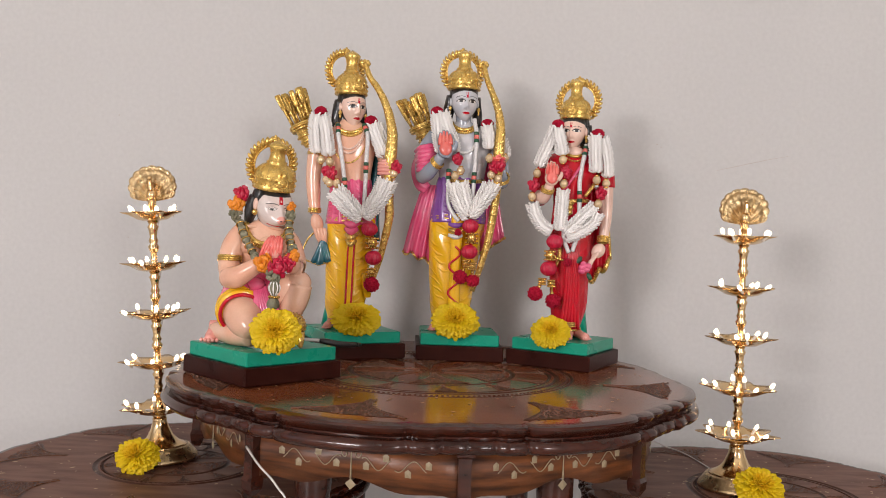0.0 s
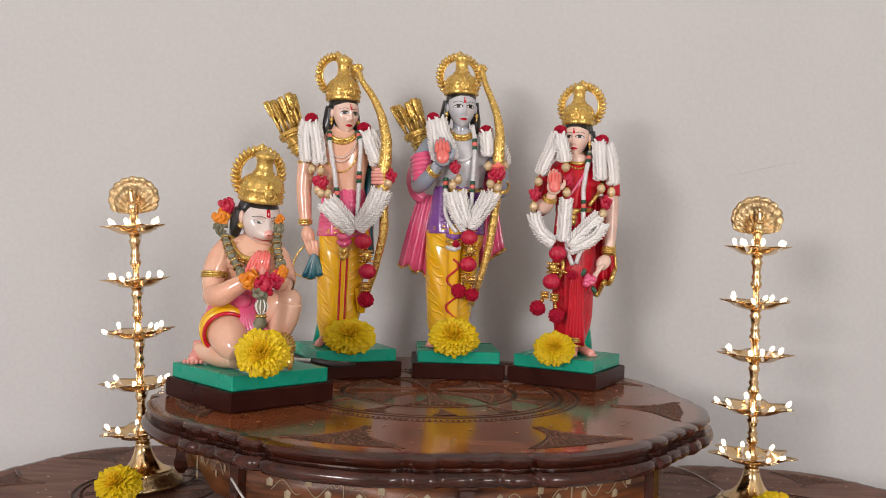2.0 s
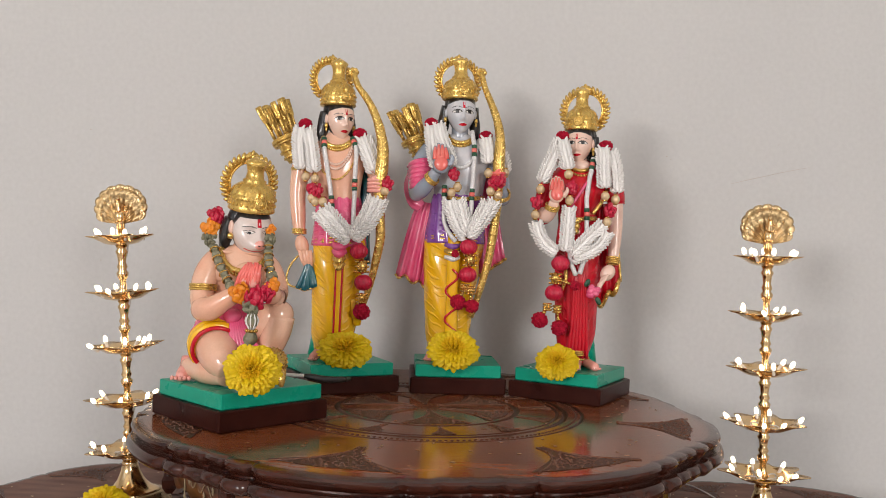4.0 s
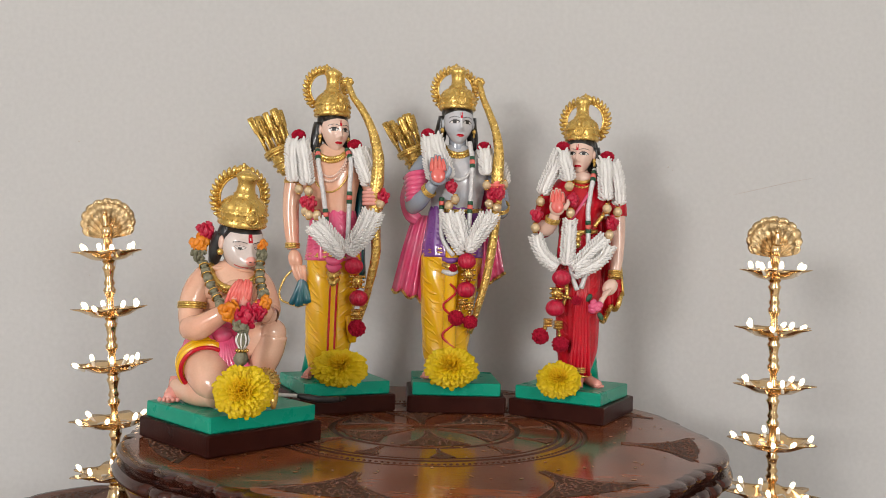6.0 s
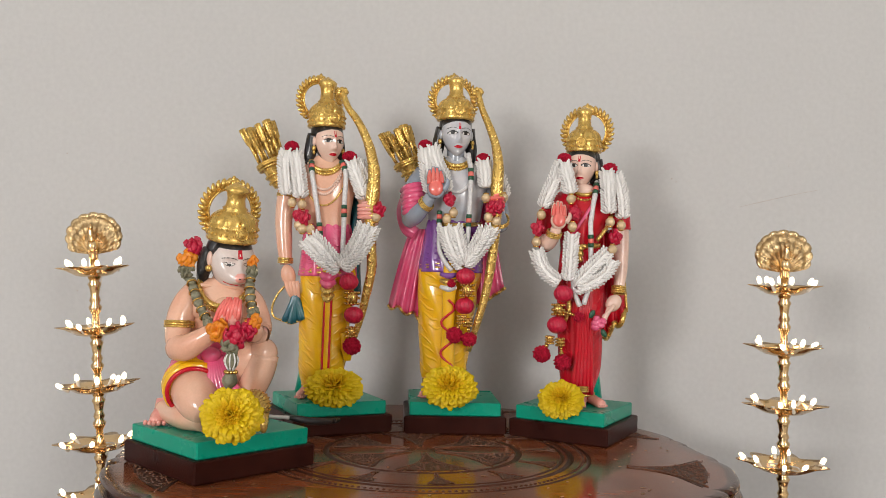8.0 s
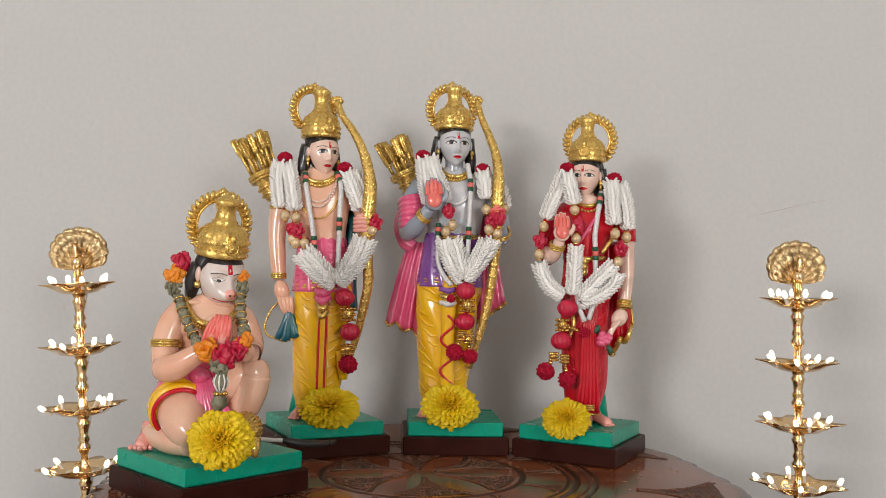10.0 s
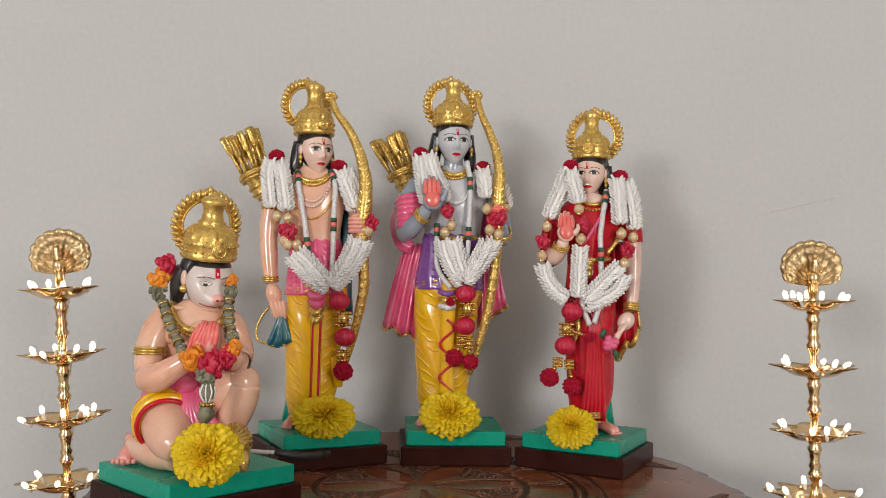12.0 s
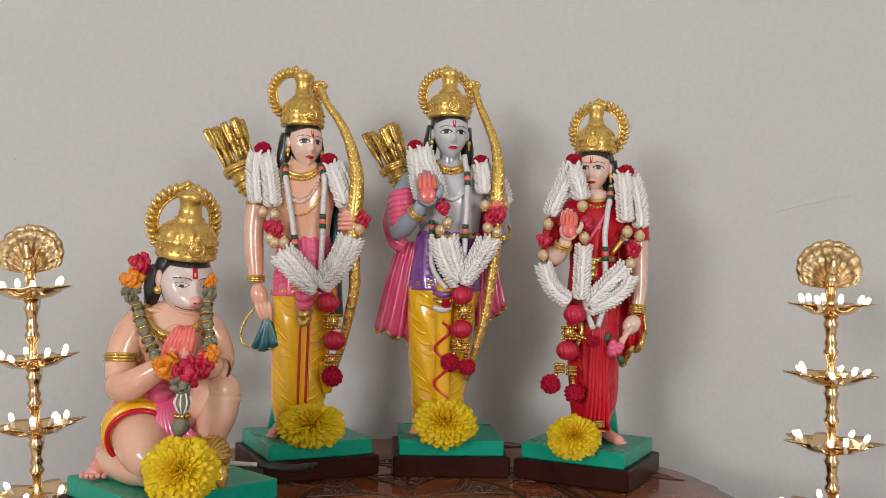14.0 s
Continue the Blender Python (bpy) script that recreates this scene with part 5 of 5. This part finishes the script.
def kneeling(s):
    plinth(s, 108, 46, 117)
    # legs: one kneels, one knee is raised
    s.tube([(-22, 10, 40), (-20, -12, 34), (-10, -30, 24), (0, -38, 15)], [22, 21, 18, 13], CREAM, n=22)
    s.tube([(-4, -36, 12), (-24, -22, 11), (-42, -4, 11), (-52, 6, 13)], [11, 11.5, 10, 8], CREAM, n=18)
    s.tube([(-52, 8, 20), (-52, 4, 10), (-53, -6, 5), (-54, -14, 4)], [7, 7.5, 7, 4], PINKSKIN, n=14)
    for i in range(5):
        s.ball((-61 + i * 4.0, -15 + abs(i - 2), 3), (2.1, 2.4, 2.3), PINKSKIN, 8, 6)
    s.tube([(4, 14, 42), (18, 2, 52), (31, -8, 62), (37, -12, 66)], [20, 18, 15, 12], CREAM, n=22)
    s.tube([(38, -12, 64), (34, -12, 47), (25, -10, 27), (18, -8, 8)], [13, 13, 11.5, 8], CREAM, n=18)
    s.ball((37, -12, 65), (13, 12.5, 13), CREAM, 18, 12)
    s.ball((-25, -7, 112), (12.5, 12, 12), CREAM, 18, 12)
    s.ball((18, 11, 111), (10, 10, 10), CREAM, 18, 12)
    s.tube([(18, -6, 6), (27, -20, 5), (33, -30, 3.5)], [7, 6, 3.5], PINKSKIN, n=12)
    # cloth at the hips
    s.body([(22, -16, 8, 32, 26), (36, -16, 6, 36, 28), (52, -12, 4, 34, 26), (66, -10, 4, 31, 22), (74, -9, 4, 28, 19)], PINK, n=80, folds=22, depth=0.04, slant=5)
    s.tube([(-21, 16, 41), (-22, 4, 39), (-22, -7, 37)], [22.5, 23.4, 23.0], PINK, n=56, wobble=lambda u, t: 0.03 * math.sin(11 * t + 3 * u))
    d = Vector((0.27, -0.9, -0.35)).normalized()
    x1 = Vector((1, 0, 0.2)) - d * Vector((1, 0, 0.2)).dot(d)
    x1.normalize()
    y1 = d.cross(x1)
    for o, r0, r1, material in ((-9, 22.6, 3.6, PINK), (-4, 22.2, 4.6, YELLOW), (1.5, 21.9, 4.2, YELLOW), (6.5, 21.6, 1.9, RED), (-8, 23.8, 1.6, RED)):
        c = Vector((-20, -15, 34)) + d * o
        s.tube([c + x1 * r0 * math.cos(t) + y1 * r0 * math.sin(t) for t in (2 * math.pi * j / 20 for j in range(20))], r1, material, n=10, steps=2, closed=True)
    for i in range(7):
        s.tube([(-6 + i * 1.4, -18, 62), (-4 + i * 2.4, -24, 46), (-2 + i * 4.0, -27, 26 + i)], [2.4, 3.0, 3.4], PINK, n=8, steps=4)
    s.ball((-5, -20, 63), (9, 6, 7), PINK, 14, 8)
    swags(s, [(22, -16, 8, 32, 26), (36, -16, 6, 36, 28), (52, -12, 4, 34, 26), (66, -10, 4, 31, 22), (74, -9, 4, 28, 19)], PINK, (70, 64, 58, 52), 2.2, 3, -0.97, 0.2, 4)
    # torso, neck, arms
    chest = [(64, -10, 4, 25, 18), (80, -9, 3, 23, 18), (98, -7, 1, 28, 21), (112, -5, 2, 30, 19), (121, -3, 1, 24, 15), (128, 0, 0, 14, 12)]
    s.body(chest, CREAM, n=44)
    s.tube([(-2, 2, 118), (2, 0, 128), (5, -2, 138)], [14, 12.5, 12], CREAM, n=18)
    arm(s, [(-12, -2, 116), (-24, -7, 113), (-32, -14, 98), (-34, -20, 80), (-30, -27, 69)], [6, 11.5, 12, 10.5, 10], CREAM)
    arm(s, [(-32, -25, 69), (-22, -34, 70), (-8, -39, 78), (6, -41, 87)], [11.5, 11, 9, 7], CREAM)
    bangles(s, (-33.5, -17.5, 88), 11.8, 3, (0, 0.1, 1))
    for d in (-1, 1):
        s.ball((-6 + d * 12, -14, 103), (13, 7, 10), CREAM, 22, 14, turn=(-8, 0, d * 14))
        s.tube([(-2 + d * 3, -12, 121), (-4 + d * 14, -12, 121), (-4 + d * 24, -6, 118)], [1.4, 2.4, 1.6], CREAM, n=10)
    arm(s, [(10, 6, 114), (20, 12, 110), (28, 12, 96), (33, 2, 84), (33, -14, 80)], [6, 9.5, 9, 8.5, 7.5], CREAM)
    arm(s, [(36, -14, 80), (30, -28, 84), (24, -36, 90)], [8.5, 8, 7], CREAM)
    for d in (-1, 1):
        s.tube([(12 + d * 5, -40, 86), (15 + d * 4, -43, 98), (19 + d * 2.5, -43, 112)], [6.5, 6.8, 3.6], PINKSKIN, n=14)
        for i in range(4):
            s.tube([(9 + d * 5 + i * 3.0, -47, 92 + i), (12 + d * 4 + i * 2.8, -48.5, 103), (15 + d * 3 + i * 2.2, -46, 114 - abs(i - 1.5) * 2)], [1.9, 1.9, 1.2], PALM, n=8, steps=3)
    # head with a short muzzle
    k = len(s.v)
    x, y, z = 5, -8, 146
    def relief(u, w):
        h = 9.5 * bump(u, w, 0, -0.52, 0.62, 0.30) + 2.6 * bump(u, w, 0, -0.10, 0.16, 0.25) + 3.0 * bump(u, w, 0, -0.36, 0.20, 0.12)
        h += -1.6 * bump(abs(u), w, 0.44, 0.04, 0.22, 0.10) + 1.0 * bump(abs(u), w, 0.46, 0.03, 0.15, 0.05) + 1.3 * bump(abs(u), w, 0.4, 0.24, 0.3, 0.08)
        return h + 1.4 * bump(abs(u), w, 0.26, -0.58, 0.18, 0.14) - 1.6 * bump(u, w + 0.74 - 0.25 * u * u, 0, 0, 0.55, 0.025) + 1.2 * bump(abs(u), w, 0.66, -0.22, 0.2, 0.2)

    def paint(u, w, d):
        if d < 0.05 + 0.7 * max(0.0, w - 0.1) or w > 0.50:
            return HAIR
        a = abs(u)
        if a < 0.10 and 0.20 < w < 0.50 and not (a < 0.035 and 0.28 < w < 0.38):
            return RED
        if (u / 0.27) ** 2 + ((w + 0.43) / 0.18) ** 2 < 1:
            return HAIR if (abs(a - 0.10) < 0.04 and abs(w + 0.45) < 0.025) else PINKSKIN
        if a < 0.56 and abs(w + 0.75 - 0.27 * u * u) < 0.018:
            return RED
        e = (a - 0.44) / 0.24
        lid = 0.03 + 0.025 * (1 - e * e)
        base = 0.03 - 0.085 * (1 - e * e)
        if abs(e) < 1 and base < w < lid:
            return HAIR if abs(e) < 0.34 and w < 0.03 else WHITE if w < 0.022 else PALE
        if abs(e) < 1.1 and base - 0.018 < w <= base + 0.004 or abs(e) < 1.1 and lid <= w < lid + 0.018:
            return HAIR
        b = (a - 0.44) / 0.32
        if abs(b) < 1 and abs(w - (0.17 + 0.06 * (1 - b * b))) < 0.014:
            return HAIR
        return PALE

    modelled_head(s, (x, y, z - 2), (19, 17, 24), relief, paint, 0.1)
    s.ball((x - 1, y + 9, z + 4), (20, 14, 21), HAIR, 24, 16)
    s.tube([(x - 17, y + 9, z + 6), (x - 20, y + 11, z - 10), (x - 20, y + 12, z - 24)], [6, 6.5, 4], HAIR, n=16, wobble=lambda u, t: 0.1 * math.sin(5 * t + 8 * u))
    s.tube([(x + 17, y + 10, z + 4), (x + 18, y + 12, z - 14)], [5, 4], HAIR, n=10)
    for d in (-1, 1):
        s.ball((x + d * 19.4, y + 2, z - 1), (2.4, 4.2, 6.4), FACE, 12, 9)
        s.ball((x + d * 20.4, y - 0.5, z - 9), 3.0, GOLD, 10, 7)
    crown(s, (4, -4), 166, 20.5, 188, 212, (5, 185), 27, back=15)
    s.turn(k, (4, -4, 146), 36, 12)
    necklace(s, (2, 126), 22, 22, GOLD, 2.8, chest=chest)
    necklace(s, (2, 124), 22, 24, GOLD, 1.8, beads=24, chest=chest)
    # mace lying in front of the raised foot
    s.ball((37, -38, 24), (13, 13, 13), GOLD, 24, 14)
    for j in range(12):
        t = math.pi * j / 12
        ring = [(37 + 13.2 * math.cos(q) * math.cos(t), -38 + 13.2 * math.sin(q), 24 + 13.2 * math.cos(q) * math.sin(t)) for q in (2 * math.pi * k / 18 for k in range(18))]
        s.tube(ring, 0.9, GOLD, n=5, steps=1, closed=True)
    s.tube([(43, -44, 15), (46, -47, 9), (48, -49, 4)], [8, 5, 1.5], GOLD, n=14)
    s.tube([(28, -28, 28), (8, -10, 34), (-8, 2, 38)], [4, 3.4, 3.4], GOLD, n=12)


RAMA_AT, LAK_AT, SITA_AT, HAN_AT = (0.032, 1.087, 0.640), (-0.104, 1.064, 0.640), (0.1645, 1.057, 0.640), (-0.173, 0.876, 0.640)
statue("statue", RAMA_AT, "painted statue with blue-grey skin, gold crown and bow", archer_blue)
statue("statue", LAK_AT, "painted statue with cream skin, gold crown and quiver", archer_cream)
statue("statue", SITA_AT, "painted statue in a red robe with gold crown", lady_red)
statue("statue", HAN_AT, "painted kneeling statue with joined palms and gold crown", kneeling)

# ---- garlands ----


def strand(pts, wide, seed, y_off=0):
    """A thick braid of small white petals laid in chevrons along a path."""
    s = Shape()
    rnd = random.Random(seed)
    P, _ = spline(pts, 1.0, 8)
    L = [0.0]
    for a, b in zip(P, P[1:]):
        L.append(L[-1] + float(np.linalg.norm(b - a)))
    s.tube(pts, wide * 0.34, FLOSS, n=8, steps=4)
    step, d = 3.1, 0.0
    while d < L[-1]:
        i = max(0, min(len(P) - 2, int(np.searchsorted(L, d)) - 1))
        f = (d - L[i]) / max(1e-6, L[i + 1] - L[i])
        p = Vector(P[i] + (P[i + 1] - P[i]) * f)
        t = Vector(P[i + 1] - P[i]).normalized()
        n = Vector((0, -1, 0))
        n = (n - t * n.dot(t)).normalized()
        b = t.cross(n)
        for a0 in (-1.6, -0.62, 0.62, 1.6):
            a = a0 + rnd.uniform(-0.12, 0.12)
            out = n * math.cos(a) + b * math.sin(a)
            root = p + out * wide * 0.20 + t * wide * 0.30
            tip = p + out * wide * (0.66 + rnd.uniform(-0.05, 0.07)) - t * wide * 0.16 + b * wide * 0.16 * math.copysign(1, a)
            s.tube([root, (root + tip) / 2 + out * 0.8, tip], [0.7, 1.45, 1.0], FLOSS, n=6, steps=2)
        d += step
    return s


def tuft(c, r, material, seed, flat=0.8):
    s = Shape()
    rnd = random.Random(seed)
    s.ball(c, (r * 0.85, r * 0.7, r * 0.85 * flat), material, 16, 10, bumpy=0.3, seed=seed)
    for i in range(46):
        z = 1 - 2 * (i + 0.5) / 46
        a = i * 2.4
        q = math.sqrt(1 - z * z)
        d = Vector((q * math.cos(a), q * math.sin(a) * 0.8, z * flat))
        s.ball(Vector(c) + d * r * 0.82, (r * 0.26, r * 0.26, r * 0.12), material, 7, 5, turn=(rnd.uniform(0, 180), rnd.uniform(0, 180), rnd.uniform(0, 180)))
    return s


def rosette(c, r, material, seed):
    """A bow of folded satin loops."""
    s = Shape()
    rnd = random.Random(seed)
    for i in range(12):
        a = 2.4 * i + rnd.uniform(-0.3, 0.3)
        q = r * (0.25 + 0.05 * i)
        p = Vector(c) + Vector((math.cos(a) * q, -r * 0.45 + 0.04 * r * i, math.sin(a) * q))
        s.ball(p, (r * 0.42, r * 0.16, r * 0.34), material, 12, 8, turn=(rnd.uniform(-50, 50), math.degrees(-a) + 90, rnd.uniform(-50, 50)), bumpy=0.45, seed=seed + i)
    s.ball(c, r * 0.35, material, 10, 7)
    return s


def pearl(c, r=5.2, material=PEARL):
    s = Shape()
    s.ball(c, r, material, 18, 12)
    for d in (-1, 1):
        s.ball((c[0], c[1], c[2] + d * r * 0.95), (r * 0.62, r * 0.62, r * 0.22), BEAD, 10, 5)
    return s


def satin_bead(c, r, seed):
    s = Shape()
    rows = []
    for i in range(15):
        e = -math.pi / 2 + math.pi * (0.03 + 0.94 * i / 14)
        rows.append([(c[0] + r * math.cos(e) * (1 + 0.05 * math.sin(15 * t + 2 * e)) * math.cos(t), c[1] + 0.85 * r * math.cos(e) * (1 + 0.05 * math.sin(15 * t + 2 * e)) * math.sin(t), c[2] + 0.88 * r * math.sin(e) * (1 + 0.04 * math.sin(2 * t + seed))) for t in (2 * math.pi * j / 60 for j in range(60))])
    s.rings(rows, SILK)
    return s


def gold_bits(c, r, rows=3):
    s = Shape()
    s.ball(c, (r * 0.78, r * 0.72, r * 1.05), BEAD, 14, 9)
    for k in range(rows):
        z = c[2] + r * 0.72 * (1 - 2 * k / max(1, rows - 1))
        for j in range(12):
            a = 2 * math.pi * j / 12
            s.ball((c[0] + r * 0.9 * math.cos(a), c[1] + r * 0.8 * math.sin(a), z), 1.4, BEAD, 6, 4)
    return s


def cord(pts, bands=()):
    s = Shape()
    s.tube(pts, 2.7, SILVER, n=10, steps=6, wobble=lambda u, t: 0.07 * math.sin(150 * u + t))
    P, _ = spline(pts, 1, 6)
    for f in bands:
        i = min(len(P) - 3, max(2, int(f * (len(P) - 1))))
        d = Vector(P[i + 1] - P[i - 1]).normalized()
        for o, m, l in ((-4.5, LEAF, 2.2), (0, PALM, 2.6), (4.5, LEAF, 2.2)):
            c = Vector(P[i]) + d * o
            s.tube([c - d * l, c + d * l], 3.2, m, n=10, steps=2)
    return s


def garland(at, label, tufts, strands, pearls, bows, pendant, cords, tassels, wide=10.5):
    g = thing("garland", at, label, "garland", "white garlands")
    for i, c in enumerate(tufts):
        part("pompom", tuft(c, 8.2, WOOL, i), g, "dark red pompom")
    for i, p in enumerate(strands):
        part("petal_strand", strand(p, wide, i), g, "braided strand of small white petals")
    for c in pearls:
        part("pearl", pearl(c), g, "round golden pearl")
    for i, c in enumerate(bows):
        part("ribbon_bow", rosette(c, 8.0, SILK, i), g, "crumpled crimson satin bow")
    for i, (k, c, r) in enumerate(pendant):
        part("satin_bead" if k == "s" else "gold_bead", satin_bead(c, r, i) if k == "s" else gold_bits(c, r), g, "crimson satin bead" if k == "s" else "cluster of gold beads")
    for p, b in cords:
        part("cord", cord(p, b), g, "silvery cord with red and green bands")
    for i, (c, r) in enumerate(tassels):
        over = [q for _, q, _ in pendant if q[2] > c[2]]
        if over:
            q = min(over, key=lambda o: (Vector(o) - Vector(c)).length)
            string, gap = Shape(), Vector(q) - Vector(c)
            count = max(3, int(gap.length / 2.6))
            string.tube([c, q], 0.7, BEAD, n=6, steps=2)
            for b in range(count):
                string.ball(Vector(c) + gap * ((b + 0.5) / count), 1.7 if b % 3 else 2.5, BEAD, 8, 6)
            part("bead_string", string, g, "short string of gold beads")
        part("tassel", tuft(c, r, WOOL, 30 + i, 0.95), g, "fluffy dark red tassel")
    return g


garland(RAMA_AT, "white petal garland with pearls and crimson pendants on the blue-grey statue",
        [(-38, -6, 279), (27, -4, 266)],
        [[(-38, -12, 274), (-36, -21, 258), (-33, -24, 240), (-30, -25, 226)], [(-30, -14, 276), (-25, -24, 258), (-18, -27, 243), (-14, -28, 228)],
         [(27, -11, 262), (29, -22, 246), (30, -25, 232)], [(36, -6, 258), (46, -12, 240), (50, -14, 224)],
         [(-14, -29, 187), (-10, -32, 172), (-2, -33, 156), (6, -32, 146)], [(-3, -29, 188), (1, -32, 174), (5, -33, 160), (9, -33, 149)],
         [(38, -30, 188), (32, -33, 176), (22, -34, 162), (11, -33, 148)], [(30, -32, 186), (24, -35, 172), (16, -35, 158), (9, -34, 148)]],
        [(-12, -31, 196), (-5, -31, 203), (33, -34, 199), (42, -33, 195), (50, -20, 222), (30, -30, 220)], [(-10, -31, 217), (43, -36, 211), (36, -34, 208)],
        [("s", (10, -33, 134), 10), ("g", (12, -32, 119), 8), ("s", (10, -31, 102), 10), ("g", (7, -29, 87), 5), ("g", (14, -29, 84), 5)],
        [([(10, -14, 270), (13, -22, 250), (13, -25, 225), (12, -27, 195), (11, -28, 165), (6, -30, 148)], (0.25, 0.62)), ([(-20, -22, 205), (-20, -24, 185), (-19, -26, 162), (-12, -29, 148), (-5, -30, 140)], (0.08,))],
        [((0, -29, 70), 9.5), ((16, -29, 66), 8.5), ((-5, -31, 126), 5)])
garland((LAK_AT[0] + 0.006, LAK_AT[1], LAK_AT[2]), "white petal garland with pearls and crimson pendants on the cream statue",
        [(-53, -6, 270), (10, -4, 261)],
        [[(-58, -10, 264), (-58, -17, 248), (-56, -19, 232), (-54, -19, 217)], [(-49, -12, 262), (-44, -21, 246), (-41, -23, 230), (-39, -24, 215)],
         [(13, -10, 255), (18, -18, 243), (24, -21, 230), (28, -22, 217)], [(20, -8, 253), (27, -14, 240), (33, -17, 226)],
         [(-32, -26, 168), (-20, -30, 156), (-6, -32, 144), (5, -32, 138)], [(-25, -28, 172), (-12, -32, 160), (-2, -33, 148), (6, -33, 140)],
         [(39, -30, 184), (34, -33, 170), (24, -34, 154), (9, -33, 140)], [(31, -31, 186), (26, -35, 170), (17, -35, 154), (7, -34, 141)]],
        [(-48, -22, 208), (-37, -24, 206), (-36, -25, 180), (-27, -26, 180), (43, -32, 194), (-40, -24, 184)], [(-40, -24, 194), (-34, -26, 192), (46, -32, 202)],
        [("s", (16, -31, 125), 10), ("g", (20, -30, 108), 8), ("s", (22, -29, 90), 10), ("g", (20, -27, 72), 6)],
        [([(-30, -12, 254), (-28, -20, 240), (-23, -23, 215), (-18, -23, 185), (-15, -26, 160), (-6, -28, 146)], (0.12, 0.66)), ([(3, -12, 254), (8, -20, 240), (8, -23, 215), (8, -24, 185), (8, -28, 155)], (0.12, 0.66))],
        [((21, -27, 57), 10)])
garland(SITA_AT, "white petal garland with pearls and crimson pendants on the red-robed statue",
        [(-19, -8, 264), (31, -5, 255)],
        [[(-23, -12, 258), (-30, -17, 240), (-37, -18, 224), (-42, -18, 211)], [(-20, -13, 258), (-19, -22, 246), (-16, -25, 235), (-14, -26, 225)],
         [(26, -11, 251), (26, -21, 236), (26, -24, 220), (27, -25, 206)], [(37, -8, 248), (40, -15, 232), (42, -17, 216), (43, -17, 202)],
         [(-48, -22, 164), (-44, -25, 150), (-36, -27, 139), (-24, -29, 131)], [(-12, -27, 182), (-13, -29, 166), (-14, -30, 148), (-15, -30, 133)],
         [(31, -30, 156), (24, -31, 143), (10, -31, 132), (-6, -31, 126)], [(26, -29, 164), (14, -31, 152), (2, -32, 140), (-8, -32, 130)]],
        [(-14, -28, 219), (-44, -20, 202), (28, -27, 196), (41, -20, 193), (-12, -29, 190), (-49, -22, 173), (31, -28, 167)], [(-10, -28, 204), (-48, -21, 187), (34, -27, 180)],
        [("s", (-20, -31, 119), 10), ("g", (-25, -30, 102), 7), ("s", (-26, -30, 86), 10), ("g", (-33, -29, 70), 4.5), ("g", (-22, -29, 68), 4.5)],
        [([(16, -12, 240), (12, -21, 222), (8, -25, 195), (9, -24, 165), (8, -26, 130), (2, -27, 108)], (0.1, 0.55)), ([(-8, -22, 180), (-10, -25, 150), (-8, -27, 122), (-2, -28, 106)], ())],
        [((-41, -29, 55), 9.5), ((-19, -29, 47), 9.5), ((-3, -29, 95), 6)], wide=10)

g = thing("leaf_garland", HAN_AT, "sage and orange ribbon garland round the kneeling statue's neck", "garland")
for i, (c, r, m, name) in enumerate((((-27, -6, 154), 9, SILK, "red"), ((-31, -8, 143), 9.5, ORANGE, "orange"), ((-31, -9, 133), 8, SAGE, "sage"), ((26, -12, 142), 6, ORANGE, "orange"), ((26, -14, 134), 6.5, SAGE, "sage"),
                                     ((8, -50, 86), 10, ORANGE, "orange"), ((22, -52, 82), 11, SILK, "red"), ((31, -48, 86), 9, SILK, "red"), ((36, -46, 92), 8, ORANGE, "orange"), ((19, -52, 74), 9, SAGE, "sage"), ((-2, -40, 90), 6, SAGE, "sage"), ((34, -40, 100), 6, SAGE, "sage"))):
    part("ribbon_rosette", rosette(c, r, m, 50 + i), g, "folded %s ribbon rosette" % name)
for pts in ([(-26, -14, 126), (-19, -24, 114), (-12, -31, 103), (-5, -38, 94)], [(25, -17, 130), (27, -24, 118), (30, -32, 108), (34, -40, 100)]):
    s = Shape()
    s.tube(pts, [3.5] * 4, SAGE, n=14, steps=10, wobble=lambda u, t: 0.30 * math.sin(38 * u) + 0.12 * math.sin(4 * t))
    P, _ = spline(pts, 1, 8)
    for i in range(2, len(P) - 1, 5):
        d = Vector(P[i + 1] - P[i - 1]).normalized()
        x = d.orthogonal().normalized()
        s.tube([Vector(P[i]) + (x * math.cos(t) + d.cross(x) * math.sin(t)) * 4.3 for t in (2 * math.pi * j / 10 for j in range(10))], 0.8, BEAD, n=5, steps=1, closed=True)
    part("ribbon_strand", s, g, "striped sage ribbon strand with gold threads")
s = Shape()
s.ball((20, -52, 62), (5.5, 5, 7.5), SAGE, 16, 10, bumpy=0.3, seed=2)
for j in range(8):
    a = 2 * math.pi * j / 8
    s.tube([(20 + 2 * math.cos(a), -52 + 2 * math.sin(a), 70), (20 + 5.8 * math.cos(a), -52 + 5.2 * math.sin(a), 62), (20 + 2 * math.cos(a), -52 + 2 * math.sin(a), 54)], 0.7, FLOSS, n=5, steps=3)
for j in range(10):
    a = 2 * math.pi * j / 10
    s.ball((20 + 4.4 * math.cos(a), -52 + 4.4 * math.sin(a), 53), 1.6, BEAD, 7, 5)
s.tube([(20, -52, 52), (19, -52, 45), (18, -52, 38)], [3.5, 5.5, 1], SAGE, n=12, wobble=lambda u, t: 0.2 * math.sin(5 * t))
part("pendant", s, g, "sage ribbon pendant with gold beads")
